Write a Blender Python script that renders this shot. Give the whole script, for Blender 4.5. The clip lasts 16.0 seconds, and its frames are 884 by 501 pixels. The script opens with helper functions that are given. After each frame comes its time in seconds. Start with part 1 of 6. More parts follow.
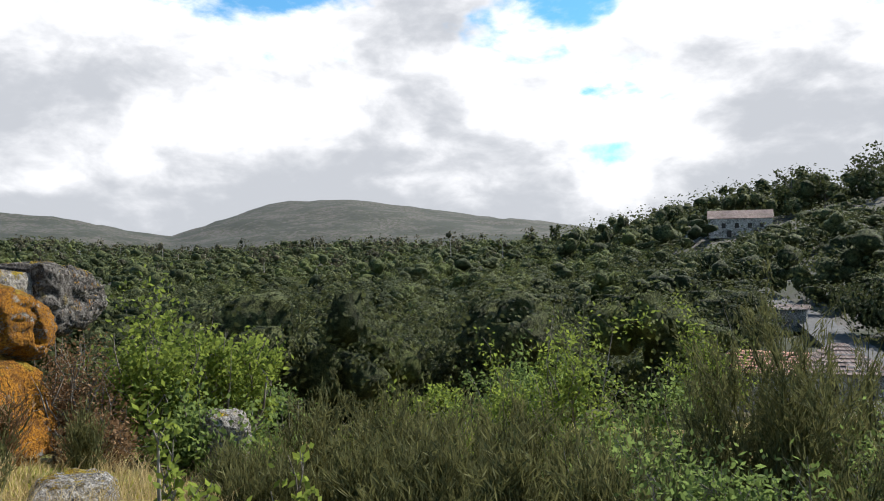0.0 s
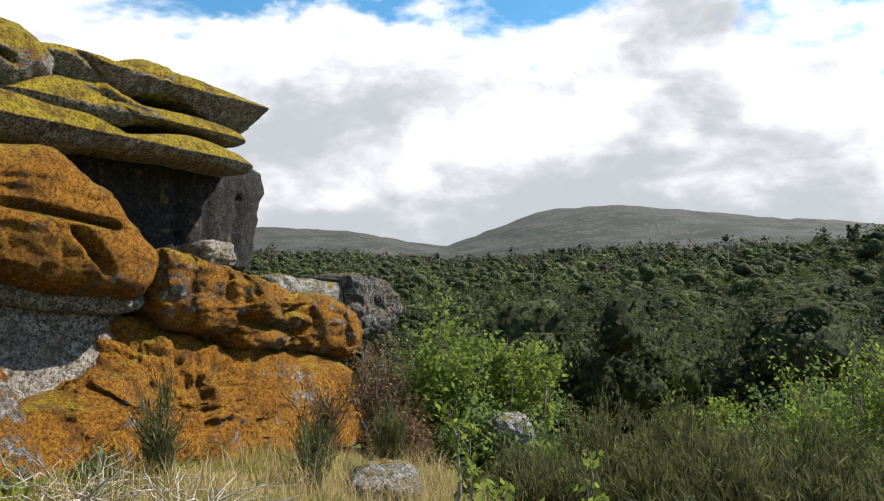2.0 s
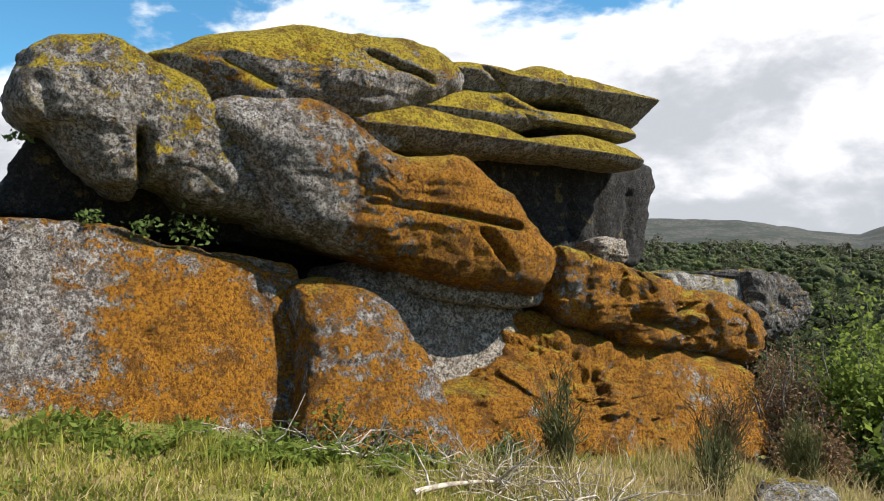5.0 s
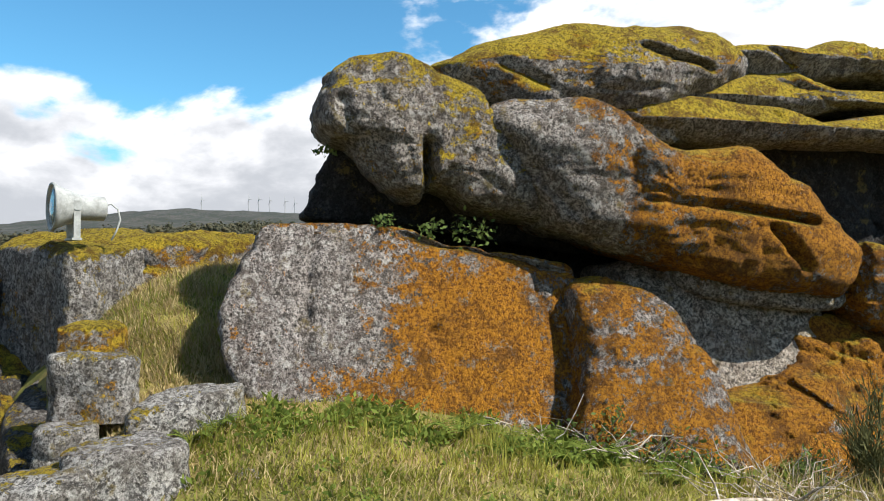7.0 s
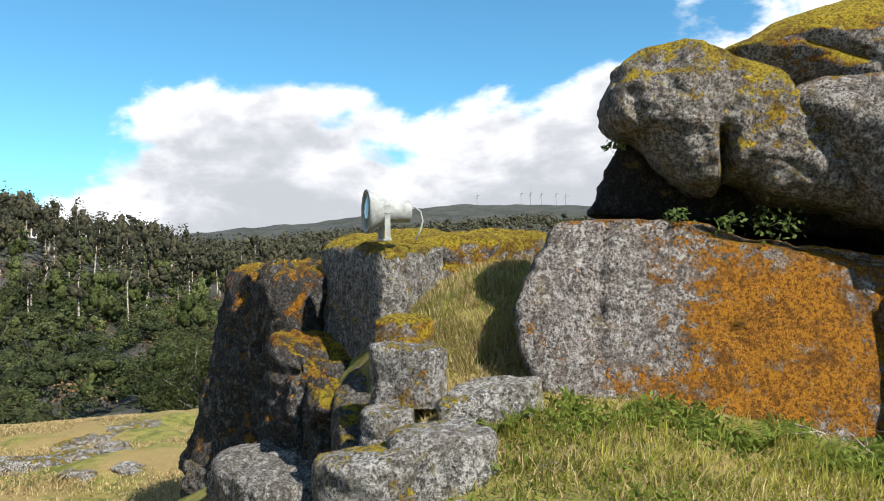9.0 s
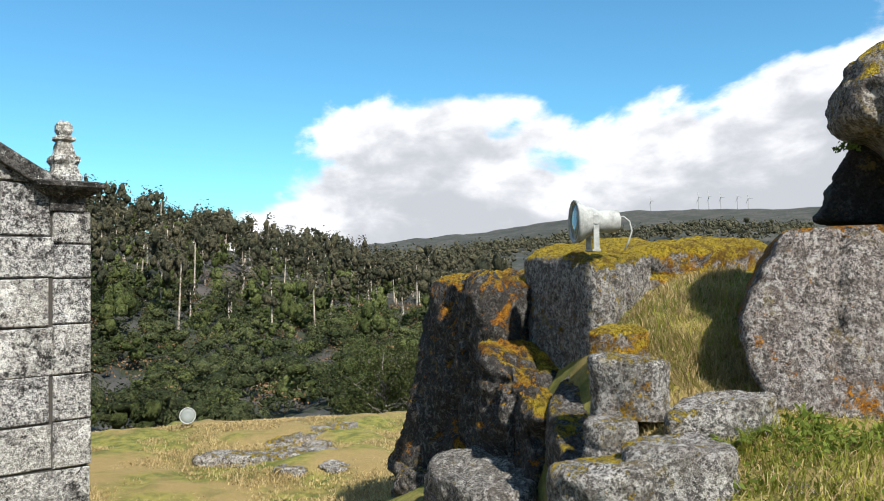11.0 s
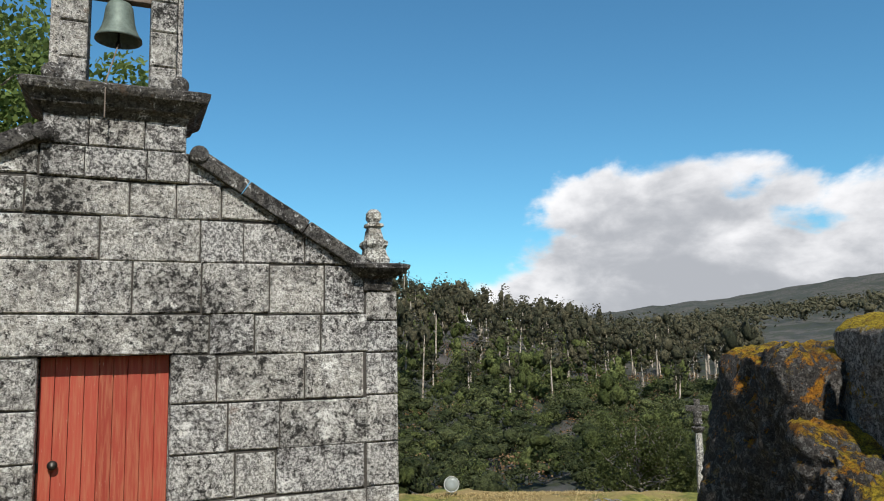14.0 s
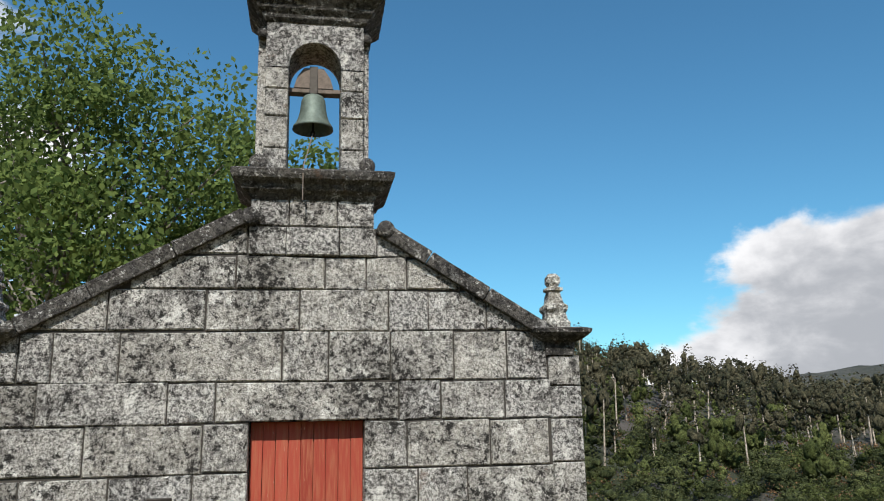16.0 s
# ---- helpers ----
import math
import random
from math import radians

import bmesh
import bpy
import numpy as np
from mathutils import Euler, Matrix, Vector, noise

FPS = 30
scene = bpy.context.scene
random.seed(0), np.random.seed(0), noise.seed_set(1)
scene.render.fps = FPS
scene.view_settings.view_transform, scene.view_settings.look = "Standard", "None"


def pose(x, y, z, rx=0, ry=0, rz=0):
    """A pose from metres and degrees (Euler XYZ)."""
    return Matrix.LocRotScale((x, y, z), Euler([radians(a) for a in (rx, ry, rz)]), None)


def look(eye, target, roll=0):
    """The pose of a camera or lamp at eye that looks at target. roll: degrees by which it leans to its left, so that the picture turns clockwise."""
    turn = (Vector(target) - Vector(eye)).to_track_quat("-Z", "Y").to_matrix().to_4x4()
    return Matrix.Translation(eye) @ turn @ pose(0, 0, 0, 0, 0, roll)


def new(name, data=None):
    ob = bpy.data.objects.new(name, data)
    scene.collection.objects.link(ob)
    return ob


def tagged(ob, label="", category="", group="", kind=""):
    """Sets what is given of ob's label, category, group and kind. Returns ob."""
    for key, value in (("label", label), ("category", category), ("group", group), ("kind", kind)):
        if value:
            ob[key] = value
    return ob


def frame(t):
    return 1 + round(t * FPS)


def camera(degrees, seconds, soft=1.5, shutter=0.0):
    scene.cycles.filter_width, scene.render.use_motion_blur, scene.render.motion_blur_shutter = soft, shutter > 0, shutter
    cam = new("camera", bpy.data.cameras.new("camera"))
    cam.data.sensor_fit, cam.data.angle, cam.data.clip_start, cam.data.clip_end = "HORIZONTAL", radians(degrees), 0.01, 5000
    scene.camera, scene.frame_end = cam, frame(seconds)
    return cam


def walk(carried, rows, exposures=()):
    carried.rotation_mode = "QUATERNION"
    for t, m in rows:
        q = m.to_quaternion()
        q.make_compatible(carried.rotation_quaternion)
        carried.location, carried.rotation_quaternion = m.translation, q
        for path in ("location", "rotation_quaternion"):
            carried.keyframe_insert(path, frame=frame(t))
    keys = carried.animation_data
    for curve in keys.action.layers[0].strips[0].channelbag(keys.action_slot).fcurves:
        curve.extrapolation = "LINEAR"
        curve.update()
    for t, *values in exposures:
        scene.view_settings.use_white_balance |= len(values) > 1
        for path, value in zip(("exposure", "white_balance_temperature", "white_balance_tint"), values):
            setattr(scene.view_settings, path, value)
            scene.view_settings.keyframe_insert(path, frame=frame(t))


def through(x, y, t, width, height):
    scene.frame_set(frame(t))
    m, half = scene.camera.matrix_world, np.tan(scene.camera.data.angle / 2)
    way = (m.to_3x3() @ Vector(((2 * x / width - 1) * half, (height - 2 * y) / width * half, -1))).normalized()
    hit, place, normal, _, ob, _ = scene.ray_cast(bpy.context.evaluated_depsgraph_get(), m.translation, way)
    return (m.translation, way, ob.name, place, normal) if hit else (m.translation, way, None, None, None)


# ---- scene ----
cam = camera(60.4, 16.0, soft=1.0)
PATH = [
    (0, (0.8, 0.944, 1.598), (2.054, -0.613, 1.654), -0.1),
    (0.5, (0.728, 1.003, 1.631), (2.119, -0.432, 1.695), -0.0),
    (1, (0.773, 1.02, 1.608), (2.286, -0.287, 1.679), -0.5),
    (1.5, (0.778, 1.076, 1.6), (2.397, -0.096, 1.677), -0.7),
    (2, (0.777, 1.139, 1.624), (2.487, 0.105, 1.702), -0.5),
    (2.5, (0.812, 1.179, 1.634), (2.6, 0.286, 1.712), -0.4),
    (3, (0.854, 1.192, 1.642), (2.71, 0.45, 1.72), -0.3),
    (5.5, (0.912, 1.194, 1.699), (2.91, 1.263, 1.755), -0.1),
    (6, (0.925, 1.257, 1.714), (2.911, 1.489, 1.766), -0.1),
    (6.5, (0.913, 1.295, 1.709), (2.871, 1.7, 1.763), -0.1),
    (7, (0.9, 1.325, 1.72), (2.814, 1.903, 1.77), 0.0),
    (7.5, (0.875, 1.374, 1.711), (2.731, 2.117, 1.763), 0.0),
    (8, (0.839, 1.406, 1.732), (2.626, 2.302, 1.776), 0.0),
    (8.5, (0.807, 1.437, 1.757), (2.505, 2.494, 1.79), -0.2),
    (9, (0.772, 1.448, 1.765), (2.367, 2.654, 1.796), -0.5),
    (9.5, (0.782, 1.489, 1.75), (2.279, 2.814, 1.787), -0.6),
    (12, (0.092, 1.831, 1.812), (1.27, 3.446, 1.899), -1.0),
    (12.5, (-0.031, 1.908, 1.81), (1.075, 3.571, 1.92), -1.1),
    (13, (-0.129, 1.94, 1.812), (0.878, 3.661, 1.961), -1.4),
    (13.5, (-0.138, 1.901, 1.815), (0.75, 3.682, 2.018), -1.4),
    (14, (-0.17, 1.929, 1.842), (0.602, 3.757, 2.093), -1.1),
    (14.5, (-0.218, 1.898, 1.832), (0.436, 3.764, 2.132), -1.0),
    (15, (-0.259, 1.884, 1.853), (0.275, 3.781, 2.191), -0.9),
    (15.5, (-0.254, 1.883, 1.854), (0.167, 3.801, 2.233), -0.9),
    (16, (-0.279, 1.859, 1.851), (0.057, 3.784, 2.274), -1.1),
]
walk(cam, [(t, look(eye, target, roll)) for t, eye, target, roll in PATH],
     exposures=[(0.0, 0.82), (3.0, 0.78), (5.5, 0.84), (9.5, 0.86), (12.5, 0.8), (13.5, 0.48), (14.5, 0.40), (16.0, 0.40)])

# ---------- light ----------
SUN_YAW, SUN_EL = 171.0, 47.0


def yaw_dir(yaw, el=0.0):
    a, e = radians(yaw), radians(el)
    return Vector((-math.sin(a) * math.cos(e), math.cos(a) * math.cos(e), math.sin(e)))


world = bpy.data.worlds.new("sky")
scene.world = world
world.use_nodes = True
wn, wl = world.node_tree.nodes, world.node_tree.links
wn.clear()


def wnode(kind, **values):
    n = wn.new(kind)
    for key, v in values.items():
        n.inputs[key].default_value = v
    return n


def wmath(op, a, b=None, c=None, clamp=False):
    n = wn.new("ShaderNodeMath")
    n.operation, n.use_clamp = op, clamp
    for i, v in enumerate((a, b, c)):
        if v is None:
            continue
        if isinstance(v, (int, float)):
            n.inputs[i].default_value = v
        else:
            wl.new(v, n.inputs[i])
    return n.outputs[0]


def wramp(x, lo, hi, a=0.0, b=1.0):
    n = wn.new("ShaderNodeMapRange")
    n.interpolation_type = "SMOOTHSTEP"
    n.inputs[1].default_value, n.inputs[2].default_value = lo, hi
    n.inputs[3].default_value, n.inputs[4].default_value = a, b
    wl.new(x, n.inputs[0])
    return n.outputs[0]


sky = wn.new("ShaderNodeTexSky")
sky.sky_type, sky.sun_disc = "NISHITA", False
sky.sun_elevation, sky.sun_rotation = radians(SUN_EL), radians(-SUN_YAW)
sky.altitude, sky.dust_density, sky.ozone_density = 300, 0.4, 1.6
way = wn.new("ShaderNodeTexCoord").outputs["Generated"]
split = wn.new("ShaderNodeSeparateXYZ")
wl.new(way, split.inputs[0])
dx, dy, dz = split.outputs


def lobe(yaw, el, lo, hi):
    d = yaw_dir(yaw, el)
    n = wn.new("ShaderNodeVectorMath")
    n.operation = "DOT_PRODUCT"
    n.inputs[1].default_value = d
    wl.new(way, n.inputs[0])
    return wramp(n.outputs["Value"], math.cos(radians(lo)), math.cos(radians(hi)))


def cloud_noise(scale, lift, detail=8.0, rough=0.55):
    """Puffy noise over the sky's dome, flattened towards the horizon."""
    put = wn.new("ShaderNodeCombineXYZ")
    wl.new(dx, put.inputs[0])
    wl.new(dy, put.inputs[1])
    wl.new(wmath("MULTIPLY", wmath("ADD", dz, lift), 1.9), put.inputs[2])
    n = wnode("ShaderNodeTexNoise", Scale=scale, Detail=detail, Roughness=rough, Distortion=0.25)
    wl.new(put.outputs[0], n.inputs["Vector"])
    return n.outputs[0]


low, high = cloud_noise(3.3, 0.31), cloud_noise(3.3, 0.36)
fine = cloud_noise(13.0, 0.2, 6.0)
bias = wmath("MULTIPLY", wmath("MULTIPLY", lobe(-140, 8, 60, 30), wramp(dz, 0.40, 0.24)), 0.20)
bias = wmath("ADD", bias, wmath("MULTIPLY", wmath("MULTIPLY", lobe(-52, 4, 32, 12), wramp(dz, 0.285, 0.15)), 0.42))
bias = wmath("ADD", bias, wmath("MULTIPLY", lobe(33, 24, 30, 12), 0.34))
bias = wmath("ADD", bias, wmath("MULTIPLY", lobe(-78, 6, 30, 10), 0.10))
bias = wmath("SUBTRACT", bias, wmath("MULTIPLY", lobe(-20, 32, 60, 32), 0.25))
bias = wmath("ADD", bias, wramp(dz, 0.17, 0.03, 0.0, 0.24))
body = wmath("ADD", wmath("ADD", low, wmath("MULTIPLY", fine, 0.16)), bias)
mask = wramp(body, 0.60, 0.70)
body_up = wmath("ADD", wmath("ADD", high, wmath("MULTIPLY", fine, 0.38)), wmath("MULTIPLY", bias, 0.8))
grey = wramp(body_up, 0.70, 1.02)
tone = wn.new("ShaderNodeMixRGB")
tone.inputs[1].default_value, tone.inputs[2].default_value = (1.0, 1.0, 1.02, 1), (0.46, 0.48, 0.52, 1)
wl.new(grey, tone.inputs[0])
deep = wn.new("ShaderNodeMixRGB")
deep.blend_type = "MULTIPLY"
deep.inputs[0].default_value, deep.inputs[2].default_value = 1.0, (0.52, 1.0, 1.12, 1)
wl.new(sky.outputs[0], deep.inputs[1])
blue = wnode("ShaderNodeBackground", Strength=0.09)
wl.new(deep.outputs[0], blue.inputs[0])
white = wnode("ShaderNodeBackground", Strength=0.76)
wl.new(tone.outputs[0], white.inputs[0])
both = wn.new("ShaderNodeMixShader")
wl.new(mask, both.inputs[0])
wl.new(blue.outputs[0], both.inputs[1])
wl.new(white.outputs[0], both.inputs[2])
wl.new(both.outputs[0], wn.new("ShaderNodeOutputWorld").inputs[0])

sun = bpy.data.lights.new("sun", "SUN")
sun.energy, sun.angle, sun.color = 5.0, radians(0.5), (1.0, 0.95, 0.86)
sun_ob = new("sun", sun)
sun_ob.matrix_world = look(yaw_dir(SUN_YAW, SUN_EL) * 50, (0, 0, 0))


# ---------- materials ----------
def material(name, rough=0.9):
    m = bpy.data.materials.new(name)
    m.use_nodes = True
    b = m.node_tree.nodes["Principled BSDF"]
    b.inputs["Roughness"].default_value = rough
    b.inputs["Specular IOR Level"].default_value = 0.25
    return m, m.node_tree.nodes, m.node_tree.links, b


class Kit:
    """Short hand for one material's nodes."""

    def __init__(self, name, rough=0.9, space="Object"):
        self.m, self.n, self.l, self.b = material(name, rough)
        self.at = self.n.new("ShaderNodeTexCoord").outputs[space]

    def noise(self, scale, detail=5.0, rough=0.6, stretch=None, dist=0.0):
        t = self.n.new("ShaderNodeTexNoise")
        t.inputs["Scale"].default_value, t.inputs["Detail"].default_value, t.inputs["Roughness"].default_value = scale, detail, rough
        t.inputs["Distortion"].default_value = dist
        src = self.at
        if stretch:
            mp = self.n.new("ShaderNodeMapping")
            mp.inputs["Scale"].default_value = stretch
            self.l.new(src, mp.inputs[0])
            src = mp.outputs[0]
        self.l.new(src, t.inputs["Vector"])
        return t.outputs[0]

    def voronoi(self, scale, feature="F1"):
        t = self.n.new("ShaderNodeTexVoronoi")
        t.feature = feature
        t.inputs["Scale"].default_value = scale
        self.l.new(self.at, t.inputs["Vector"])
        return t.outputs["Distance"]

    def ramp(self, x, lo, hi, a=0.0, b=1.0):
        t = self.n.new("ShaderNodeMapRange")
        t.interpolation_type = "SMOOTHSTEP"
        for i, v in enumerate((lo, hi, a, b)):
            t.inputs[i + 1].default_value = v
        self.l.new(x, t.inputs[0])
        return t.outputs[0]

    def math(self, op, a, b=0.0, clamp=False):
        t = self.n.new("ShaderNodeMath")
        t.operation, t.use_clamp = op, clamp
        for i, v in enumerate((a, b)):
            if isinstance(v, (int, float)):
                t.inputs[i].default_value = v
            else:
                self.l.new(v, t.inputs[i])
        return t.outputs[0]

    def mix(self, fac, a, b):
        t = self.n.new("ShaderNodeMixRGB")
        for i, v in enumerate((fac, a, b)):
            if isinstance(v, (int, float)):
                t.inputs[i].default_value = v
            elif isinstance(v, tuple):
                t.inputs[i].default_value = (*v, 1)
            else:
                self.l.new(v, t.inputs[i])
        return t.outputs[0]

    def random(self, island=False):
        if island:
            return self.n.new("ShaderNodeNewGeometry").outputs["Random Per Island"]
        return self.n.new("ShaderNodeObjectInfo").outputs["Random"]

    def up(self):
        g = self.n.new("ShaderNodeNewGeometry").outputs["Normal"]
        s = self.n.new("ShaderNodeSeparateXYZ")
        self.l.new(g, s.inputs[0])
        return s.outputs[2]

    def colour(self, c):
        if isinstance(c, tuple):
            self.b.inputs["Base Color"].default_value = (*c, 1)
        else:
            self.l.new(c, self.b.inputs["Base Color"])

    def bump(self, h, dist=0.01, strength=0.8):
        t = self.n.new("ShaderNodeBump")
        t.inputs["Strength"].default_value, t.inputs["Distance"].default_value = strength, dist
        self.l.new(h, t.inputs["Height"])
        self.l.new(t.outputs[0], self.b.inputs["Normal"])


def rock_material(name, moss=0.5, orange=0.5, top=0.6, stone=(0.30, 0.29, 0.28), lichen=0.5, zones=()):
    """Lichen-spotted granite; moss grows in patches, thicker on upper faces."""
    k = Kit(name, 0.92)
    grain = k.noise(34, 5, 0.85)
    base = k.mix(k.ramp(grain, 0.44, 0.56), tuple(c * 0.3 for c in stone), tuple(min(0.7, c * 1.8) for c in stone))
    tint = k.noise(1.7, 5)
    base = k.mix(k.ramp(tint, 0.42, 0.66, 0, 0.55), base, tuple(c * f for c, f in zip(stone, (0.55, 0.48, 0.46))))
    mott = k.noise(7.5, 6, 0.8)
    base = k.mix(k.ramp(mott, 0.47, 0.57, 0, 0.7), base, tuple(c * f for c, f in zip(stone, (0.42, 0.38, 0.34))))
    spots = k.ramp(k.math("ADD", k.noise(11, 7, 0.85), k.math("MULTIPLY", tint, 0.2)), 0.64, 0.67)
    base = k.mix(k.math("MULTIPLY", spots, lichen), base, (0.55, 0.53, 0.49))
    dark = k.ramp(k.noise(15, 7, 0.85), 0.555, 0.585)
    base = k.mix(k.math("MULTIPLY", dark, 0.85), base, (0.03, 0.027, 0.025))
    pits = k.ramp(k.voronoi(17), 0.2, 0.13)
    base = k.mix(k.math("MULTIPLY", pits, 0.7), base, (0.025, 0.022, 0.02))
    ochre = k.ramp(k.noise(4.3, 8, 0.8), 0.57, 0.64, 0, 0.55)
    base = k.mix(ochre, base, (0.20, 0.15, 0.045))
    patch = k.noise(1.25, 9, 0.68, dist=0.4)
    want = k.math("ADD", k.math("ADD", patch, k.math("MULTIPLY", k.up(), 0.24 * top)), moss - 0.5)
    want = k.math("ADD", want, k.math("MULTIPLY", k.math("SUBTRACT", k.noise(7, 9, 0.88), 0.5), 1.6))
    for x, y, z, reach, amount in zones:  # where the moss has spread, or never took hold
        far = k.n.new("ShaderNodeVectorMath")
        far.operation = "DISTANCE"
        far.inputs[1].default_value = (x, y, z)
        k.l.new(k.at, far.inputs[0])
        want = k.math("ADD", want, k.ramp(far.outputs["Value"], reach * 1.15, reach * 0.25, 0, amount))
    on = k.ramp(want, 0.50, 0.56)
    tuft = k.noise(30, 5, 0.88)
    warm = k.mix(k.ramp(tuft, 0.40, 0.58), (0.13, 0.045, 0.006), (0.54, 0.235, 0.016))
    gold = k.mix(k.ramp(tuft, 0.40, 0.58), (0.13, 0.10, 0.008), (0.58, 0.42, 0.03))
    side = k.math("ADD", k.math("MULTIPLY", k.up(), -0.55), k.noise(2.2, 5))
    green = k.mix(k.ramp(side, 0.5 - orange, 0.9 - orange), gold, warm)
    worn = k.noise(3.4, 9, 0.85)
    green = k.mix(k.ramp(worn, 0.49, 0.58, 0, 0.75), green, (0.11, 0.045, 0.008))
    k.colour(k.mix(on, base, green))
    rough = k.math("ADD", k.math("MULTIPLY", grain, 0.6), k.math("MULTIPLY", k.math("MULTIPLY", on, tuft), 2.4))
    rough = k.math("SUBTRACT", rough, k.math("MULTIPLY", pits, 0.4))
    k.bump(k.math("ADD", rough, k.math("MULTIPLY", k.noise(9, 7, 0.7), 1.3)), 0.05, 1.0)
    return k.m


ROCK_GREY = rock_material("lichen_granite", 0.43, 0.1, 1.2, (0.20, 0.178, 0.16))
ROCK_MOSS = rock_material("moss_granite", 0.66, 0.70, 0.5)
ROCK_LONG = rock_material("half_mossed_granite", 0.70, 0.66, 0.5, (0.20, 0.178, 0.16), zones=[(7.5, 2.6, 2.6, 1.6, -0.42)])
ROCK_FRONT = rock_material("patchy_granite", 0.45, 0.78, 0.9, (0.21, 0.187, 0.172), zones=[(6.5, 4.3, 1.4, 1.25, -0.14), (7.35, 2.9, 1.2, 0.95, 0.2), (6.9, 3.4, 0.5, 0.9, 0.10), (7.9, 1.7, 0.5, 0.8, 0.2)])
ROCK_TOP = rock_material("moss_topped_granite", 0.53, 0.20, 1.7, (0.23, 0.21, 0.195))
# dark stone, its colour taken nearer black to hold the overhangs' shade
ROCK_SHADED = rock_material("shade_dark_granite", 0.14, 0.3, 0.6, (0.026, 0.024, 0.023), 0.06)
ROCK_PALE = rock_material("pale_granite", 0.20, 0.6, 0.3, (0.30, 0.26, 0.215), 0.2)
# moss over granite whose base colour is darkened for the cleft's shade
ROCK_SHADED_CAP = rock_material("moss_capped_shaded_granite", 0.24, 0.62, 1.9, (0.05, 0.046, 0.043), 0.25)
CHAPEL_PALE = rock_material("pinnacle_granite", 0.15, 0.3, 0.3, (0.40, 0.39, 0.36), 0.9)
ROCK_CAP = rock_material("moss_edged_granite", 0.30, 0.25, 2.0, (0.20, 0.19, 0.178), 0.5)
# granite with the bank's shade put into a darker base colour
ROCK_BANK_SHADED = rock_material("shaded_bank_granite", 0.28, 0.5, 0.9, (0.09, 0.082, 0.076), 0.3)
ROCK_LEDGE = rock_material("ledge_granite", 0.06, 0.3, 0.8, (0.16, 0.152, 0.14), 0.6)
ROCK_STONE = rock_material("stone_granite", 0.34, 0.15, 0.6, (0.25, 0.238, 0.22))


def leaf_material(name, dark, light, through=0.45, stand=0.0):
    k = Kit(name, 0.8)
    k.b.inputs["Specular IOR Level"].default_value = 0.12
    pick = k.random(True)
    if stand:  # neighbouring trees differ
        pick = k.math("ADD", k.math("MULTIPLY", pick, 0.45), k.ramp(k.noise(stand, 3, 0.6), 0.36, 0.66, -0.12, 0.62), True)
    c = k.mix(pick, dark, light)
    if 0 < stand < 0.5:  # far leaf clumps: shade in the hollows painted as darker green
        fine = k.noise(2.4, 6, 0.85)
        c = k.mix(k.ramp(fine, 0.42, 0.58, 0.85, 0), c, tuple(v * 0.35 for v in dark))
        k.bump(fine, 0.5, 1.0)
    k.colour(c)
    t = k.n.new("ShaderNodeBsdfTranslucent")
    k.l.new(k.mix(0.5, c, tuple(min(1, v * 1.5) for v in light)), t.inputs[0])
    m = k.n.new("ShaderNodeMixShader")
    m.inputs[0].default_value = through
    k.l.new(k.b.outputs[0], m.inputs[1])
    k.l.new(t.outputs[0], m.inputs[2])
    k.l.new(m.outputs[0], k.n["Material Output"].inputs[0])
    return k.m


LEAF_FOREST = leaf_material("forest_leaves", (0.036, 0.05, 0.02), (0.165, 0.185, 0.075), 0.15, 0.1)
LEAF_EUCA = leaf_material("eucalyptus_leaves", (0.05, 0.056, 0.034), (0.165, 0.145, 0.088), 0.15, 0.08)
LEAF_BRIGHT = leaf_material("spring_leaves", (0.05, 0.08, 0.012), (0.20, 0.25, 0.05))
LEAF_BROOM = leaf_material("broom_twigs", (0.045, 0.05, 0.02), (0.15, 0.15, 0.062), 0.25)
LEAF_OAK = leaf_material("oak_leaves", (0.035, 0.065, 0.016), (0.16, 0.215, 0.065))
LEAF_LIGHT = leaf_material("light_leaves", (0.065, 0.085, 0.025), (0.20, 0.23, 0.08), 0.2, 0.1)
LEAF_DRY = leaf_material("dry_scrub", (0.09, 0.05, 0.025), (0.24, 0.15, 0.08), 0.2)
GRASS = leaf_material("grass_blades", (0.09, 0.115, 0.014), (0.35, 0.33, 0.07), 0.4, 1.4)
STRAW = leaf_material("dry_grass", (0.20, 0.14, 0.06), (0.46, 0.37, 0.19), 0.3)


def bark_material():
    k = Kit("bark", 0.9)
    g = k.noise(9, 6, 0.7, (1, 1, 0.25))
    k.colour(k.mix(k.ramp(g, 0.3, 0.7), (0.07, 0.06, 0.05), (0.26, 0.24, 0.21)))
    k.bump(g, 0.02)
    return k.m


BARK = bark_material()


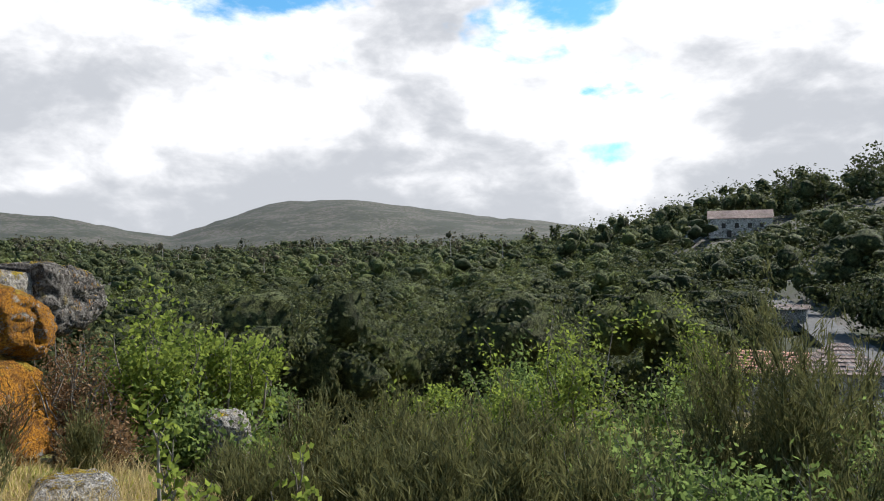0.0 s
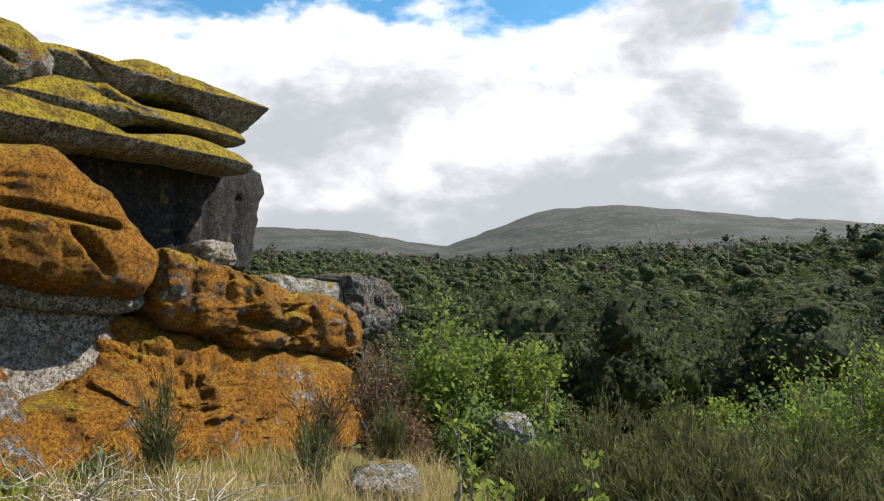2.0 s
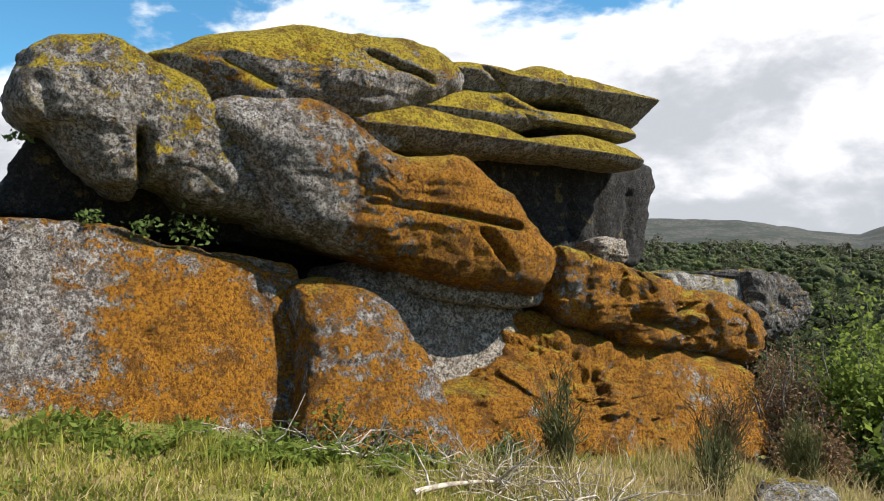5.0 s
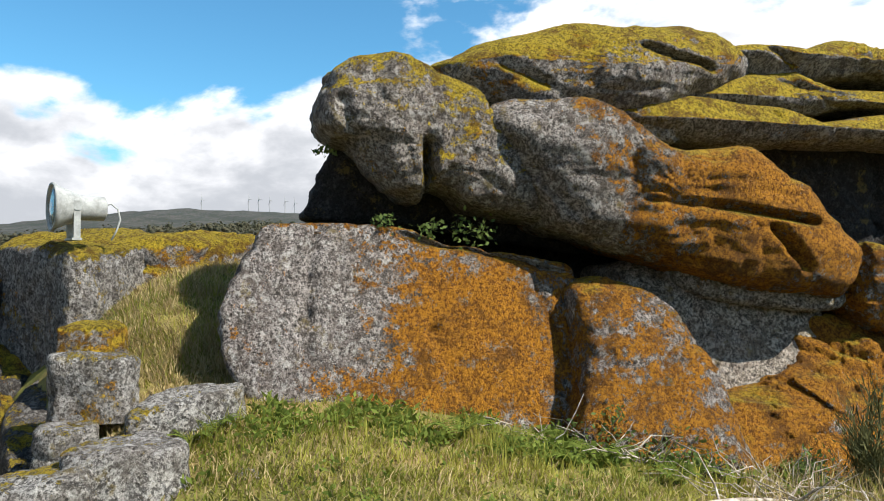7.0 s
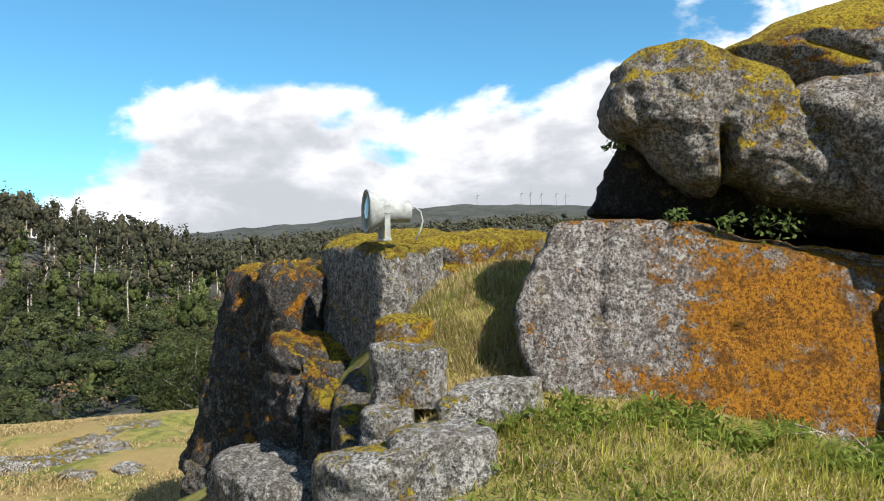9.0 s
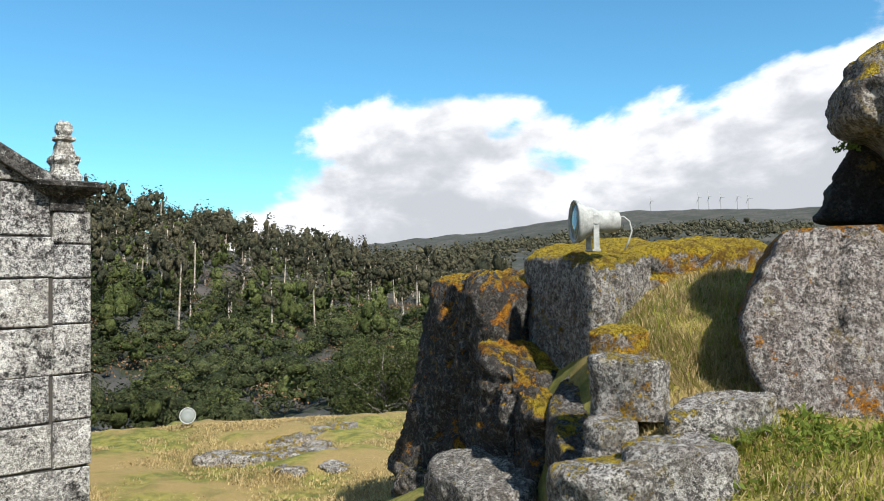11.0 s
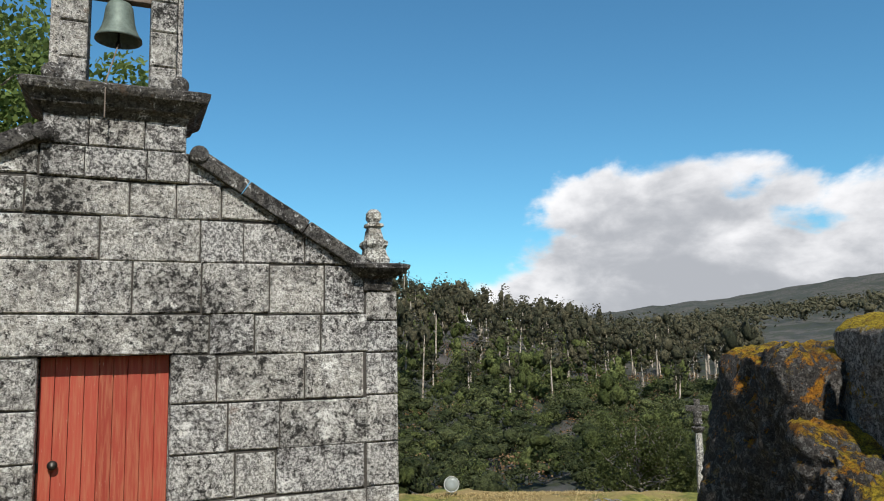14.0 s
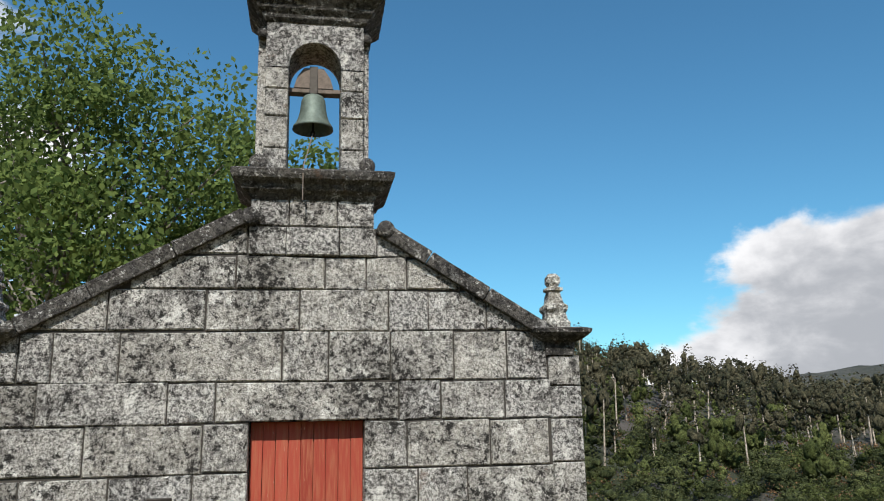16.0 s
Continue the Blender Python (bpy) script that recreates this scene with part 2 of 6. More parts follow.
def ground_material():
    k = Kit("ground_cover", 0.95)
    n1, n2, n3 = k.noise(0.35, 6), k.noise(3.0, 6, 0.7), k.noise(45, 4, 0.75)
    turf = k.mix(k.ramp(n2, 0.38, 0.62), (0.085, 0.105, 0.016), (0.25, 0.235, 0.05))
    turf = k.mix(k.ramp(n1, 0.40, 0.56, 0, 0.85), turf, (0.31, 0.215, 0.09))
    turf = k.mix(k.ramp(n3, 0.3, 0.7, 0.55, 0), turf, (0.075, 0.06, 0.025))
    far = k.mix(k.ramp(k.noise(0.012, 9, 0.75), 0.44, 0.56), (0.032, 0.035, 0.032), (0.078, 0.07, 0.066))
    far = k.mix(k.ramp(k.noise(0.11, 9, 0.8), 0.47, 0.56), far, (0.026, 0.032, 0.017))
    dist = k.n.new("ShaderNodeVectorMath")
    dist.operation = "LENGTH"
    k.l.new(k.at, dist.inputs[0])
    k.colour(k.mix(k.ramp(dist.outputs["Value"], 30, 60), turf, far))
    k.bump(k.math("ADD", n3, k.math("MULTIPLY", n2, 2.0)), 0.02)
    return k.m


GROUND = ground_material()


# ---------- mesh helpers ----------
def mesh_np(name, verts, faces, mat, smooth=False):
    """One mesh from arrays; faces all of one size."""
    verts, faces = np.asarray(verts, np.float32), np.asarray(faces, np.int32)
    me = bpy.data.meshes.new(name)
    me.vertices.add(len(verts))
    me.vertices.foreach_set("co", verts.ravel())
    k = faces.shape[1]
    me.loops.add(faces.size)
    me.loops.foreach_set("vertex_index", faces.ravel())
    me.polygons.add(len(faces))
    me.polygons.foreach_set("loop_start", np.arange(0, faces.size, k, dtype=np.int32))
    me.polygons.foreach_set("use_smooth", np.full(len(faces), smooth))
    me.materials.append(mat)
    me.update(calc_edges=True)
    me.validate()
    return me


def part(name, bm, mat, parent=None, label="", smooth=False):
    me = bpy.data.meshes.new(name)
    bm.normal_update()
    bm.to_mesh(me)
    bm.free()
    me.materials.append(mat)
    if smooth:
        me.polygons.foreach_set("use_smooth", np.full(len(me.polygons), True))
    ob = new(name, me)
    if parent is not None:
        ob.parent = parent
    if label:
        ob["label"] = label
    return ob


def fbm(p, octaves=4):
    return noise.fractal(p, 0.9, 2.1, octaves)


# ---------- the lie of the land ----------
# heights of the near ground (x, y, z), smoothed between
NEAR = np.array([
    (0, 1, 0.05), (3, 2, 0.18), (3, -1, -0.1), (5, -2, -0.38), (7.3, -2.2, -0.42), (4.5, 4, 0.36), (6, 4, 0.6),
    (6.4, 5.8, 0.85), (7.3, 5.5, 1.35), (7.7, 5.2, 1.3), (7.7, 2.3, 0.3), (8.6, 0.2, -0.05), (9.4, -2.6, -0.5), (12, -6, -1.6),
    (0, 6, -0.25), (0, 10, -0.45), (-6, 5, -0.3), (2.8, 10.5, -0.8), (4.4, 8.3, -0.9), (6, 11.5, -1.9), (8, 16, -2.1),
    (5.1, 6.9, -0.75), (4.2, 5.9, -0.6), (5.7, 8.4, -0.8), (6.3, 5.2, 0.75), (5.2, 4.9, 0.42), (6.2, 5.6, 0.95), (6.6, 6.1, 1.25), (7.05, 6.2, 1.42), (7.3, 6.15, 1.58), (7.6, 6.0, 1.65), (8.3, 5.7, 1.72),
    (8.7, 23, -2.1), (3, 20, -2.0), (16, 23, -2.4), (9, -9, -3.0), (3, -8, -2.0), (-3, -8, -1.4)])
NEAR = np.vstack([NEAR, [(-12, 0, -0.2), (-10, 14, -0.8), (16, 4, -1.5), (12, 12, -1.6), (18, -8, -5.0), (10, -18, -6.0), (-4, -18, -3.5)]])


def tps(a):
    return a * a * np.log(a + 1e-6)


_n = len(NEAR)
_k = tps(np.linalg.norm(NEAR[:, None, :2] - NEAR[None, :, :2], axis=2)) + 0.12 * np.eye(_n)
_p = np.c_[np.ones(_n), NEAR[:, :2]]
_w = np.linalg.solve(np.block([[_k, _p], [_p.T, np.zeros((3, 3))]]), np.r_[NEAR[:, 2], 0, 0, 0])

# by direction: yaw, height at 50 m and at 100 m, near ridge (distance, degrees up), far ridge (distance, degrees up)
FAR = [
    (-180, -6, -1, 260, 5.9, 2500, 4), (-170, -6.5, -2.5, 280, 4.5, 2500, 3.5), (-160, -7.5, -5, 320, 2.9, 2500, 3),
    (-152, -8, -8, 420, 1.5, 2500, 3.1), (-140, -9, -9, 700, 1.3, 2500, 4.6), (-134.5, -9.5, -9, 800, 1.5, 2500, 5.5),
    (-128, -10, -10, 850, 1.2, 2500, 4.8), (-121.4, -10, -11, 900, 0.8, 2300, 2.5), (-114, -10, -12, 900, 1.4, 2300, 3.7),
    (-105, -10, -12, 900, 1.6, 2300, 4.0), (-75, -8, -12, 900, 1.5, 3200, 4.0)]
FAR += [
    (-60, -8, -13, 1200, 2.7, 3800, 4.2), (-53, -8, -13, 1200, 2.3, 3800, 4.3), (-44, -9, -13, 1100, 1.6, 3800, 3.0),
    (-37, -9, -13, 700, 0.6, 3800, 2.4), (-33, -9, -13, 420, 0.4, 3800, 1.9), (-28, -9, -13, 380, 1.2, 3800, 1.5),
    (-22, -9, -13, 350, 2.4, 3000, 1.5), (-18, -9, -13, 340, 3.5, 3000, 1.5), (0, -8, -10, 320, 5.0, 3000, 2),
    (60, -2, 4, 250, 6, 2500, 3), (179.9, -6, -1, 260, 5.9, 2500, 4)]
FAR = np.array(FAR)


def ground_z(x, y):
    """Height of the ground; arrays in, array out."""
    x, y = np.atleast_1d(np.asarray(x, float)), np.atleast_1d(np.asarray(y, float))
    r = np.hypot(x, y) + 1e-6
    yaw = np.degrees(np.arctan2(-x, y))
    near = np.zeros_like(x)
    for (a, b, _), w in zip(NEAR, _w):
        near += w * tps(np.hypot(x - a, y - b))
    near += _w[_n] + _w[_n + 1] * x + _w[_n + 2] * y
    # the sheer drop on the chapel side of the floodlight's rocks
    off, along = (x - 4.2) * -0.854 + (y - 5.1) * 0.52, (x - 4.2) * 0.52 + (y - 5.1) * 0.854
    drop = np.clip((off + 0.75) / 0.4, 0, 1) * np.clip((along + 0.5) / 0.8, 0, 1) * np.clip((9.0 - along) / 3.0, 0, 1)
    near = near + (np.minimum(near, -0.8) - near) * drop * drop * (3 - 2 * drop)
    col = [np.interp(yaw, FAR[:, 0], FAR[:, i]) for i in range(7)]
    z50, z100, r1, e1, r2, e2 = col[1:]
    h1, h2 = 1.7 + r1 * np.tan(np.radians(e1)), 1.7 + r2 * np.tan(np.radians(e2))
    knots = [np.full_like(r, 24.0), np.full_like(r, 50.0), np.full_like(r, 100.0), r1, r1 * 1.5, r2, r2 * 1.22]
    z24 = np.where((yaw > -48) & (yaw < 10), -2.4, -3.6)
    vals = [z24, z50, z100, h1, h1 * 0.55, h2, h2 * 0.75]
    far = vals[0].copy()
    for i in range(6):
        s = np.clip((r - knots[i]) / (knots[i + 1] - knots[i]), 0, 1)
        s = 0.5 * s + 0.5 * s * s * (3 - 2 * s)
        far += (vals[i + 1] - vals[i]) * s
    t = np.clip((r - 17) / 9, 0, 1)
    t = t * t * (3 - 2 * t)
    return near * (1 - t) + far * t


def gz(x, y):
    return float(ground_z(x, y)[0])


def build_ground():
    angles = np.radians(np.arange(0, 360, 0.75))
    radii = np.concatenate([np.arange(0.3, 14, 0.16), np.geomspace(14, 4700, 150)])
    a, r = np.meshgrid(angles, radii)
    x, y = -r * np.sin(a), r * np.cos(a)
    z = ground_z(x.ravel(), y.ravel()).reshape(x.shape)
    v = np.stack([x, y, z], -1).reshape(-1, 3)
    rough = np.array([fbm(Vector((p[0] * 0.5, p[1] * 0.5, 0.3)), 4) for p in v])
    rr = r.ravel()
    v[:, 2] += rough * np.where(rr < 14, 0.05, np.minimum(0.012 * rr, 1.2 + 0.001 * rr))
    big = np.array([fbm(Vector((p[0] * 0.004, p[1] * 0.004, 1.3)), 4) for p in v])
    v[:, 2] += big * np.clip(rr - 150, 0, 900) * 0.012
    na, nr = len(angles), len(radii)
    i = np.arange(na)
    j = (i + 1) % na
    f = np.concatenate([np.stack([k * na + i, (k + 1) * na + i, (k + 1) * na + j, k * na + j], 1) for k in range(nr - 1)])
    me = mesh_np("ground", v, f, GROUND, True)
    return tagged(new("ground", me), "grassy hillside falling to a wooded valley and hills", "ground", kind="structure")


build_ground()

# ---------- the outcrop ----------
O2, U2, N2 = Vector((6.6, 4.4, 0)), Vector((0.52, -0.854, 0)), Vector((-0.854, -0.52, 0))


def spline(points, n):
    """Closed smooth outline through the control points, n samples."""
    p = np.array(points, float)
    out = []
    m = len(p)
    per = max(4, n // m)
    for i in range(m):
        a, b, c, d = p[i - 1], p[i], p[(i + 1) % m], p[(i + 2) % m]
        for s in np.arange(per) / per:
            cat = 0.5 * ((2 * b) + (c - a) * s + (2 * a - 5 * b + 4 * c - d) * s * s + (3 * b - a - 3 * c + d) * s ** 3)
            out.append(0.75 * cat + 0.25 * (b + (c - b) * s))
    return np.array(out)


def boulder(outline, n0, mat, label, slope=0.0, lean=0.0, z0=0.0, front=0.3, back=1.2, power=3.0, rough=0.05, grooves=(), seed=0.0, name="boulder", fine=1.0, lip=None):
    """A weathered boulder: its profile along the outcrop, swelling to the front and the back.
    grooves: (u, z, u, z, width, depth), worn furrows across its face.
    lip: (u, z, u, z, above, below), its foremost line and how fast the face falls back from it."""
    ring = spline(outline, int(210 * fine))
    mid = (ring.min(0) + ring.max(0)) / 2
    m, rings = len(ring), int(44 * fine)
    verts, shell = [], []
    fr = [math.sin(0.5 * math.pi * i / rings) for i in range(1, rings + 1)]
    for side, count in ((1, rings), (-1, 8)):
        steps = fr if side > 0 else [math.sin(0.5 * math.pi * i / 8) for i in range(1, 8)]
        for s in steps:
            bulge = (1 - min(s, 1.0) ** power) ** (1 / power)
            for q in ring:
                u, z = mid + (q - mid) * s
                shell.append((u, z, side * bulge * (front if side > 0 else back)))
    poles = [(*mid, front), (*mid, -back)]
    for u, z, d in shell + poles:
        n = n0 + slope * u + lean * (z0 - z) + d
        if lip:
            rise = z - lip[1] - (lip[3] - lip[1]) * (u - lip[0]) / (lip[2] - lip[0])
            n -= rise * lip[4] if rise > 0 else -rise * lip[5]
        for (u1, z1, u2, z2, w, deep) in grooves:
            du, dz = u2 - u1, z2 - z1
            t = max(0, min(1, ((u - u1) * du + (z - z1) * dz) / (du * du + dz * dz)))
            off = math.hypot(u - u1 - t * du, z - z1 - t * dz)
            if d > 0:
                n -= deep * math.exp(-(off / w) ** 2) * min(1, 4 * (1 - abs(2 * t - 1)) + 0.15)
        p = O2 + U2 * u + N2 * n
        p.z = z
        q = p + Vector((seed * 7.3, seed * 3.1, seed))
        push = rough * (1.3 * fbm(q * 0.9, 3) + 0.8 * fbm(q * 2.7, 4) + 0.3 * fbm(q * 9.0, 3))
        push -= 0.6 * rough * (1 - min(1, 9 * abs(noise.noise(q * 1.15 + Vector((3, 1, 2)))))) ** 2  # hairline joints
        push += 0.4 * rough * fbm(Vector((q.x * 1.1, q.y * 1.1, q.z * 9)), 3)  # bedding
        centre = O2 + U2 * mid[0] + N2 * (n0 + slope * mid[0])
        centre.z = mid[1]
        away = (p - centre).normalized()
        verts.append(p + away * push)
    nf = rings * m
    faces = []
    for k in range(rings - 1):
        for i in range(m):
            j = (i + 1) % m
            faces.append((k * m + i, k * m + j, (k + 1) * m + j, (k + 1) * m + i))
    for k in range(6):
        b = nf + k * m
        for i in range(m):
            j = (i + 1) % m
            faces.append((b + i, b + m + i, b + m + j, b + j))
    last, b = (rings - 1) * m, nf + 6 * m
    for i in range(m):
        j = (i + 1) % m
        faces.append((last + i, last + j, b + j, b + i))
    tris = [(len(verts) - 2, (i + 1) % m, i) for i in range(m)] + [(len(verts) - 1, nf + i, nf + (i + 1) % m) for i in range(m)]
    me = bpy.data.meshes.new(name)
    me.from_pydata([tuple(v) for v in verts], [], faces + tris)
    me.polygons.foreach_set("use_smooth", np.full(len(me.polygons), True))
    me.materials.append(mat)
    bm = bmesh.new()
    bm.from_mesh(me)
    bmesh.ops.recalc_face_normals(bm, faces=bm.faces)
    bm.to_mesh(me)
    bm.free()
    return tagged(new(name, me), label, "boulder", group="granite outcrop")


boulder([(-0.11, 2.11), (0.3, 2.13), (0.75, 2.12), (1.14, 2.04), (1.54, 1.93), (2.02, 1.85), (2.49, 1.79), (2.62, 1.72), (2.64, 1.6), (2.6, 1.28), (2.67, 0.85), (2.52, 0.44), (1.24, 0.14), (0.1, 0.26), (-0.24, 0.56), (-0.49, 0.95), (-0.53, 1.23), (-0.49, 1.43), (-0.33, 1.8), (-0.22, 2.01)],
        -0.3, ROCK_FRONT, "broad grey granite face with patches of orange moss", lean=0.3, z0=1.9, front=0.22, back=1.6, power=9, rough=0.04, seed=1,
        grooves=[(0.95, 2.02, 2.6, 1.68, 0.02, 0.09), (0.28, 2.2, 0.12, 0.9, 0.035, 0.06), (2.2, 1.6, 2.5, 0.9, 0.04, 0.05), (1.2, 1.3, 1.5, 0.5, 0.05, 0.03)])
boulder([(0.25, 3.21), (0.3, 3.4), (0.51, 3.57), (0.91, 3.68), (1.16, 3.63), (1.47, 3.49), (1.79, 3.36), (1.95, 3.16), (2.15, 2.83), (2.41, 2.52), (2.61, 2.23), (2.55, 2.13), (2.07, 2.18), (1.68, 2.24), (1.5, 2.4), (1.29, 2.43), (1.19, 2.31), (0.97, 2.38), (0.77, 2.55), (0.63, 2.76), (0.51, 2.87), (0.39, 2.89), (0.28, 3)],
        -0.45, ROCK_GREY, "beak-shaped grey boulder leaning out over a ledge", front=0.55, back=0.9, power=3.6, rough=0.05, seed=2,
        grooves=[(1.2, 2.9, 1.25, 2.25, 0.045, 0.3), (0.62, 2.8, 0.45, 3.25, 0.05, 0.06), (1.75, 3.4, 2.4, 2.2, 0.035, 0.16)])
# recess under the beak: shade is in the colour
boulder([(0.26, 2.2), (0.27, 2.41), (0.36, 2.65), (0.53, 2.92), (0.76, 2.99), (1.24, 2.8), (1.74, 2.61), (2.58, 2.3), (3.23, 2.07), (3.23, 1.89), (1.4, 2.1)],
        -1.0, ROCK_SHADED, "boulder tucked beneath a larger one, shade in its colour", front=0.2, back=0.9, seed=3)
boulder([(1.71, 3.1), (1.91, 3.23), (2.22, 3.28), (2.63, 3.3), (2.9, 3.21), (3.12, 3.01), (3.37, 2.84), (3.76, 2.82), (4.14, 2.88), (4.4, 2.67), (4.73, 2.46), (4.92, 2.24), (5.19, 1.93), (5.22, 1.7), (5.08, 1.46), (4.79, 1.48), (4.19, 1.54), (3.61, 1.68), (3.17, 1.87), (2.74, 2), (2.34, 2.12), (2.11, 2.53), (1.91, 2.83)],
        -0.55, ROCK_LONG, "long sloping boulder thick with orange moss", slope=0.18, front=0.5, back=1.3, power=3.4, rough=0.06, seed=4,
        grooves=[(3.7, 2.3, 4.8, 2.12, 0.035, 0.14), (4.2, 2.15, 4.6, 1.7, 0.04, 0.18), (3.0, 2.35, 3.9, 2.25, 0.03, 0.05), (1.9, 2.9, 2.6, 2.1, 0.05, 0.05)])
boulder([(3.61, 1.76), (4.02, 1.65), (4.5, 1.56), (5.26, 1.5), (5.23, 1.35), (4.88, 1.31), (4.26, 1.39), (3.78, 1.51)],
        -0.75, ROCK_STONE, "thin granite slab below the long boulder", slope=0.18, front=0.25, back=0.9, power=4, rough=0.03, seed=19, fine=0.7)
boulder([(1.31, 3.67), (1.7, 3.89), (2.16, 4.04), (2.65, 4.17), (3.16, 4.26), (3.71, 4.29), (4.21, 4.34), (4.59, 4.29), (4.94, 4.14), (5.1, 4.01), (4.97, 3.76), (4.28, 3.38), (3.57, 3.17), (2.9, 3.18), (2.16, 3.07), (1.59, 3.3)],
        -1.1, ROCK_TOP, "rounded crowning boulder carpeted in yellow moss", front=1.0, back=1.8, power=2.4, rough=0.05, seed=5,
        grooves=[(3.35, 3.9, 4.25, 3.74, 0.028, 0.2), (4.6, 4.3, 5.2, 3.95, 0.035, 0.15), (2.0, 3.66, 2.5, 3.45, 0.03, 0.06)])
boulder([(3.44, 3.36), (3.71, 3.47), (4.13, 3.61), (4.42, 3.75), (4.87, 3.82), (5.42, 3.92), (5.67, 3.81), (5.92, 3.71), (6.44, 3.73), (7.28, 3.73), (7.73, 3.63), (7.78, 3.54), (7.66, 3.47), (7.23, 3.48), (6.44, 3.52), (5.92, 3.5), (5.58, 3.37), (4.87, 3.38), (4.12, 3.32)],
        -0.7, ROCK_TOP, "layered granite shelf with mossy upper edge", front=0.35, lip=(4.3, 3.54, 7.6, 3.56, 0.55, 0.9), back=1.6, power=4, rough=0.06, seed=6,
        grooves=[(5.2, 3.75, 6.0, 3.6, 0.04, 0.08)])
boulder([(4.68, 4.07), (4.87, 4.15), (5.07, 4.16), (5.26, 4.08), (5.51, 4.01), (5.71, 4.15), (6.14, 4.3), (6.54, 4.32), (7.38, 4.23), (8.13, 4.11), (8.22, 4.06), (8.08, 3.8), (7.84, 3.68), (7.33, 3.72), (6.81, 3.89), (6.27, 3.87), (5.5, 3.76), (4.87, 3.73)],
        -0.75, ROCK_TOP, "overhanging granite tongue pointing over the valley", front=0.35, lip=(5.2, 4.04, 8.2, 4.08, 0.6, 0.9), back=1.5, power=4.5, rough=0.06, seed=7,
        grooves=[(5.1, 4.1, 5.5, 3.95, 0.04, 0.1)])
boulder([(3.24, 3.26), (3.43, 3.42), (3.97, 3.5), (4.54, 3.45), (5.06, 3.43), (5.33, 3.25), (5.78, 3.29), (6.55, 3.43), (7.19, 3.37), (7.59, 3.24), (7.68, 3.16), (7.62, 3.07), (7.28, 3.07), (6.63, 3.1), (5.77, 3.07), (5.21, 3.04), (4.53, 2.99), (3.97, 3.02), (3.56, 3.12)],
        -0.45, ROCK_TOP, "mossy granite ledge on a dark undercut face", front=0.35, lip=(3.4, 3.22, 7.6, 3.18, 0.55, 0.9), back=1.6, power=4, rough=0.06, seed=8,
        grooves=[(5.1, 3.5, 5.6, 3.35, 0.05, 0.2)])
# the shade below the ledge is painted into this face's colour
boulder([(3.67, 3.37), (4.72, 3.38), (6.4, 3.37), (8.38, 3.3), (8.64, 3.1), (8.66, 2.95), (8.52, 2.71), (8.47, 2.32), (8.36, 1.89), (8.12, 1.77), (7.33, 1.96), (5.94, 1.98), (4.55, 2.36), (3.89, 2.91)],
        -1.15, ROCK_SHADED, "undercut granite face, dark stone with shade painted in", front=0.3, back=1.6, power=5, rough=0.05, seed=9,
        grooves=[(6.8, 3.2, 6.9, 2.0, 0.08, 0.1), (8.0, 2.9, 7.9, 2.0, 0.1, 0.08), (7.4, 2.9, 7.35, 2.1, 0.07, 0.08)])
boulder([(5.29, 1.88), (5.49, 1.95), (5.81, 1.89), (6.69, 1.7), (7.76, 1.5), (8.62, 1.34), (9.08, 1.01), (8.89, 0.54), (8.16, 0.56), (7.14, 0.7), (6.14, 0.98), (5.4, 1.2), (5.24, 1.53)],
        0.3, ROCK_MOSS, "low sloping slab with orange moss and white lichen", front=0.5, back=1.4, power=2.8, rough=0.11, seed=10,
        grooves=[(6.2, 1.25, 7.4, 0.95, 0.06, 0.16), (7.6, 1.3, 7.9, 0.8, 0.06, 0.18), (8.3, 1.2, 8.5, 0.7, 0.05, 0.12)])
boulder([(5.04, 1.23), (5.8, 1.15), (6.82, 0.87), (7.91, 0.69), (8.63, 0.45), (8.7, 0.06), (8.44, -0.6), (6.01, -0.6), (3.2, -0.5), (3.25, 0.3), (3.5, 0.6), (4.0, 0.58), (4.6, 0.8)],
        0.2, ROCK_MOSS, "mossy bank at the foot of the outcrop", lean=0.4, z0=0.9, front=0.45, back=1.2, power=3, rough=0.13, seed=11)
boulder([(2.5, 1.56), (2.84, 1.66), (3.31, 1.5), (3.52, 1.13), (3.66, 0.77), (3.75, -0.1), (2.87, -0.1), (2.3, 0.1), (2.45, 0.9)],
        -0.05, ROCK_FRONT, "cracked granite block with orange moss and white lichen", slope=0.1, lean=0.45, z0=1.2, front=0.3, back=1.3, power=3.5, rough=0.05, seed=12)
boulder([(3.2, 1.75), (4.01, 1.75), (5.15, 1.7), (5.2, 1.13), (4.95, 0.6), (4.42, -0.1), (3.64, -0.1), (3.3, 0.86)],
        -0.8, ROCK_PALE, "pale sheltered granite face under an overhang", slope=0.15, lean=0.3, z0=1.2, front=0.3, back=1.2, power=4, rough=0.04, seed=13)
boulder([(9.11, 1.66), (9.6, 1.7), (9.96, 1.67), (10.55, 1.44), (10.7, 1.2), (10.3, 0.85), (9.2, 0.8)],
        0.0, ROCK_BANK_SHADED, "rounded grey boulder at the end of the outcrop", front=0.35, back=0.9, power=5, rough=0.09, seed=14)
boulder([(7.64, 1.69), (8.49, 1.68), (9.18, 1.57), (9.33, 1.27), (8.49, 0.9), (7.52, 1.2)],
        -0.1, ROCK_STONE, "flat grey stone lying behind a mossy slab", front=0.3, back=0.9, seed=15)
boulder([(6.5, 2.05), (6.68, 2.13), (7.02, 2.12), (7.09, 1.83), (6.92, 1.74), (6.55, 1.8)],
        -0.2, ROCK_PALE, "small white stone wedged beneath the overhang", front=0.2, back=0.4, seed=16, fine=0.6)
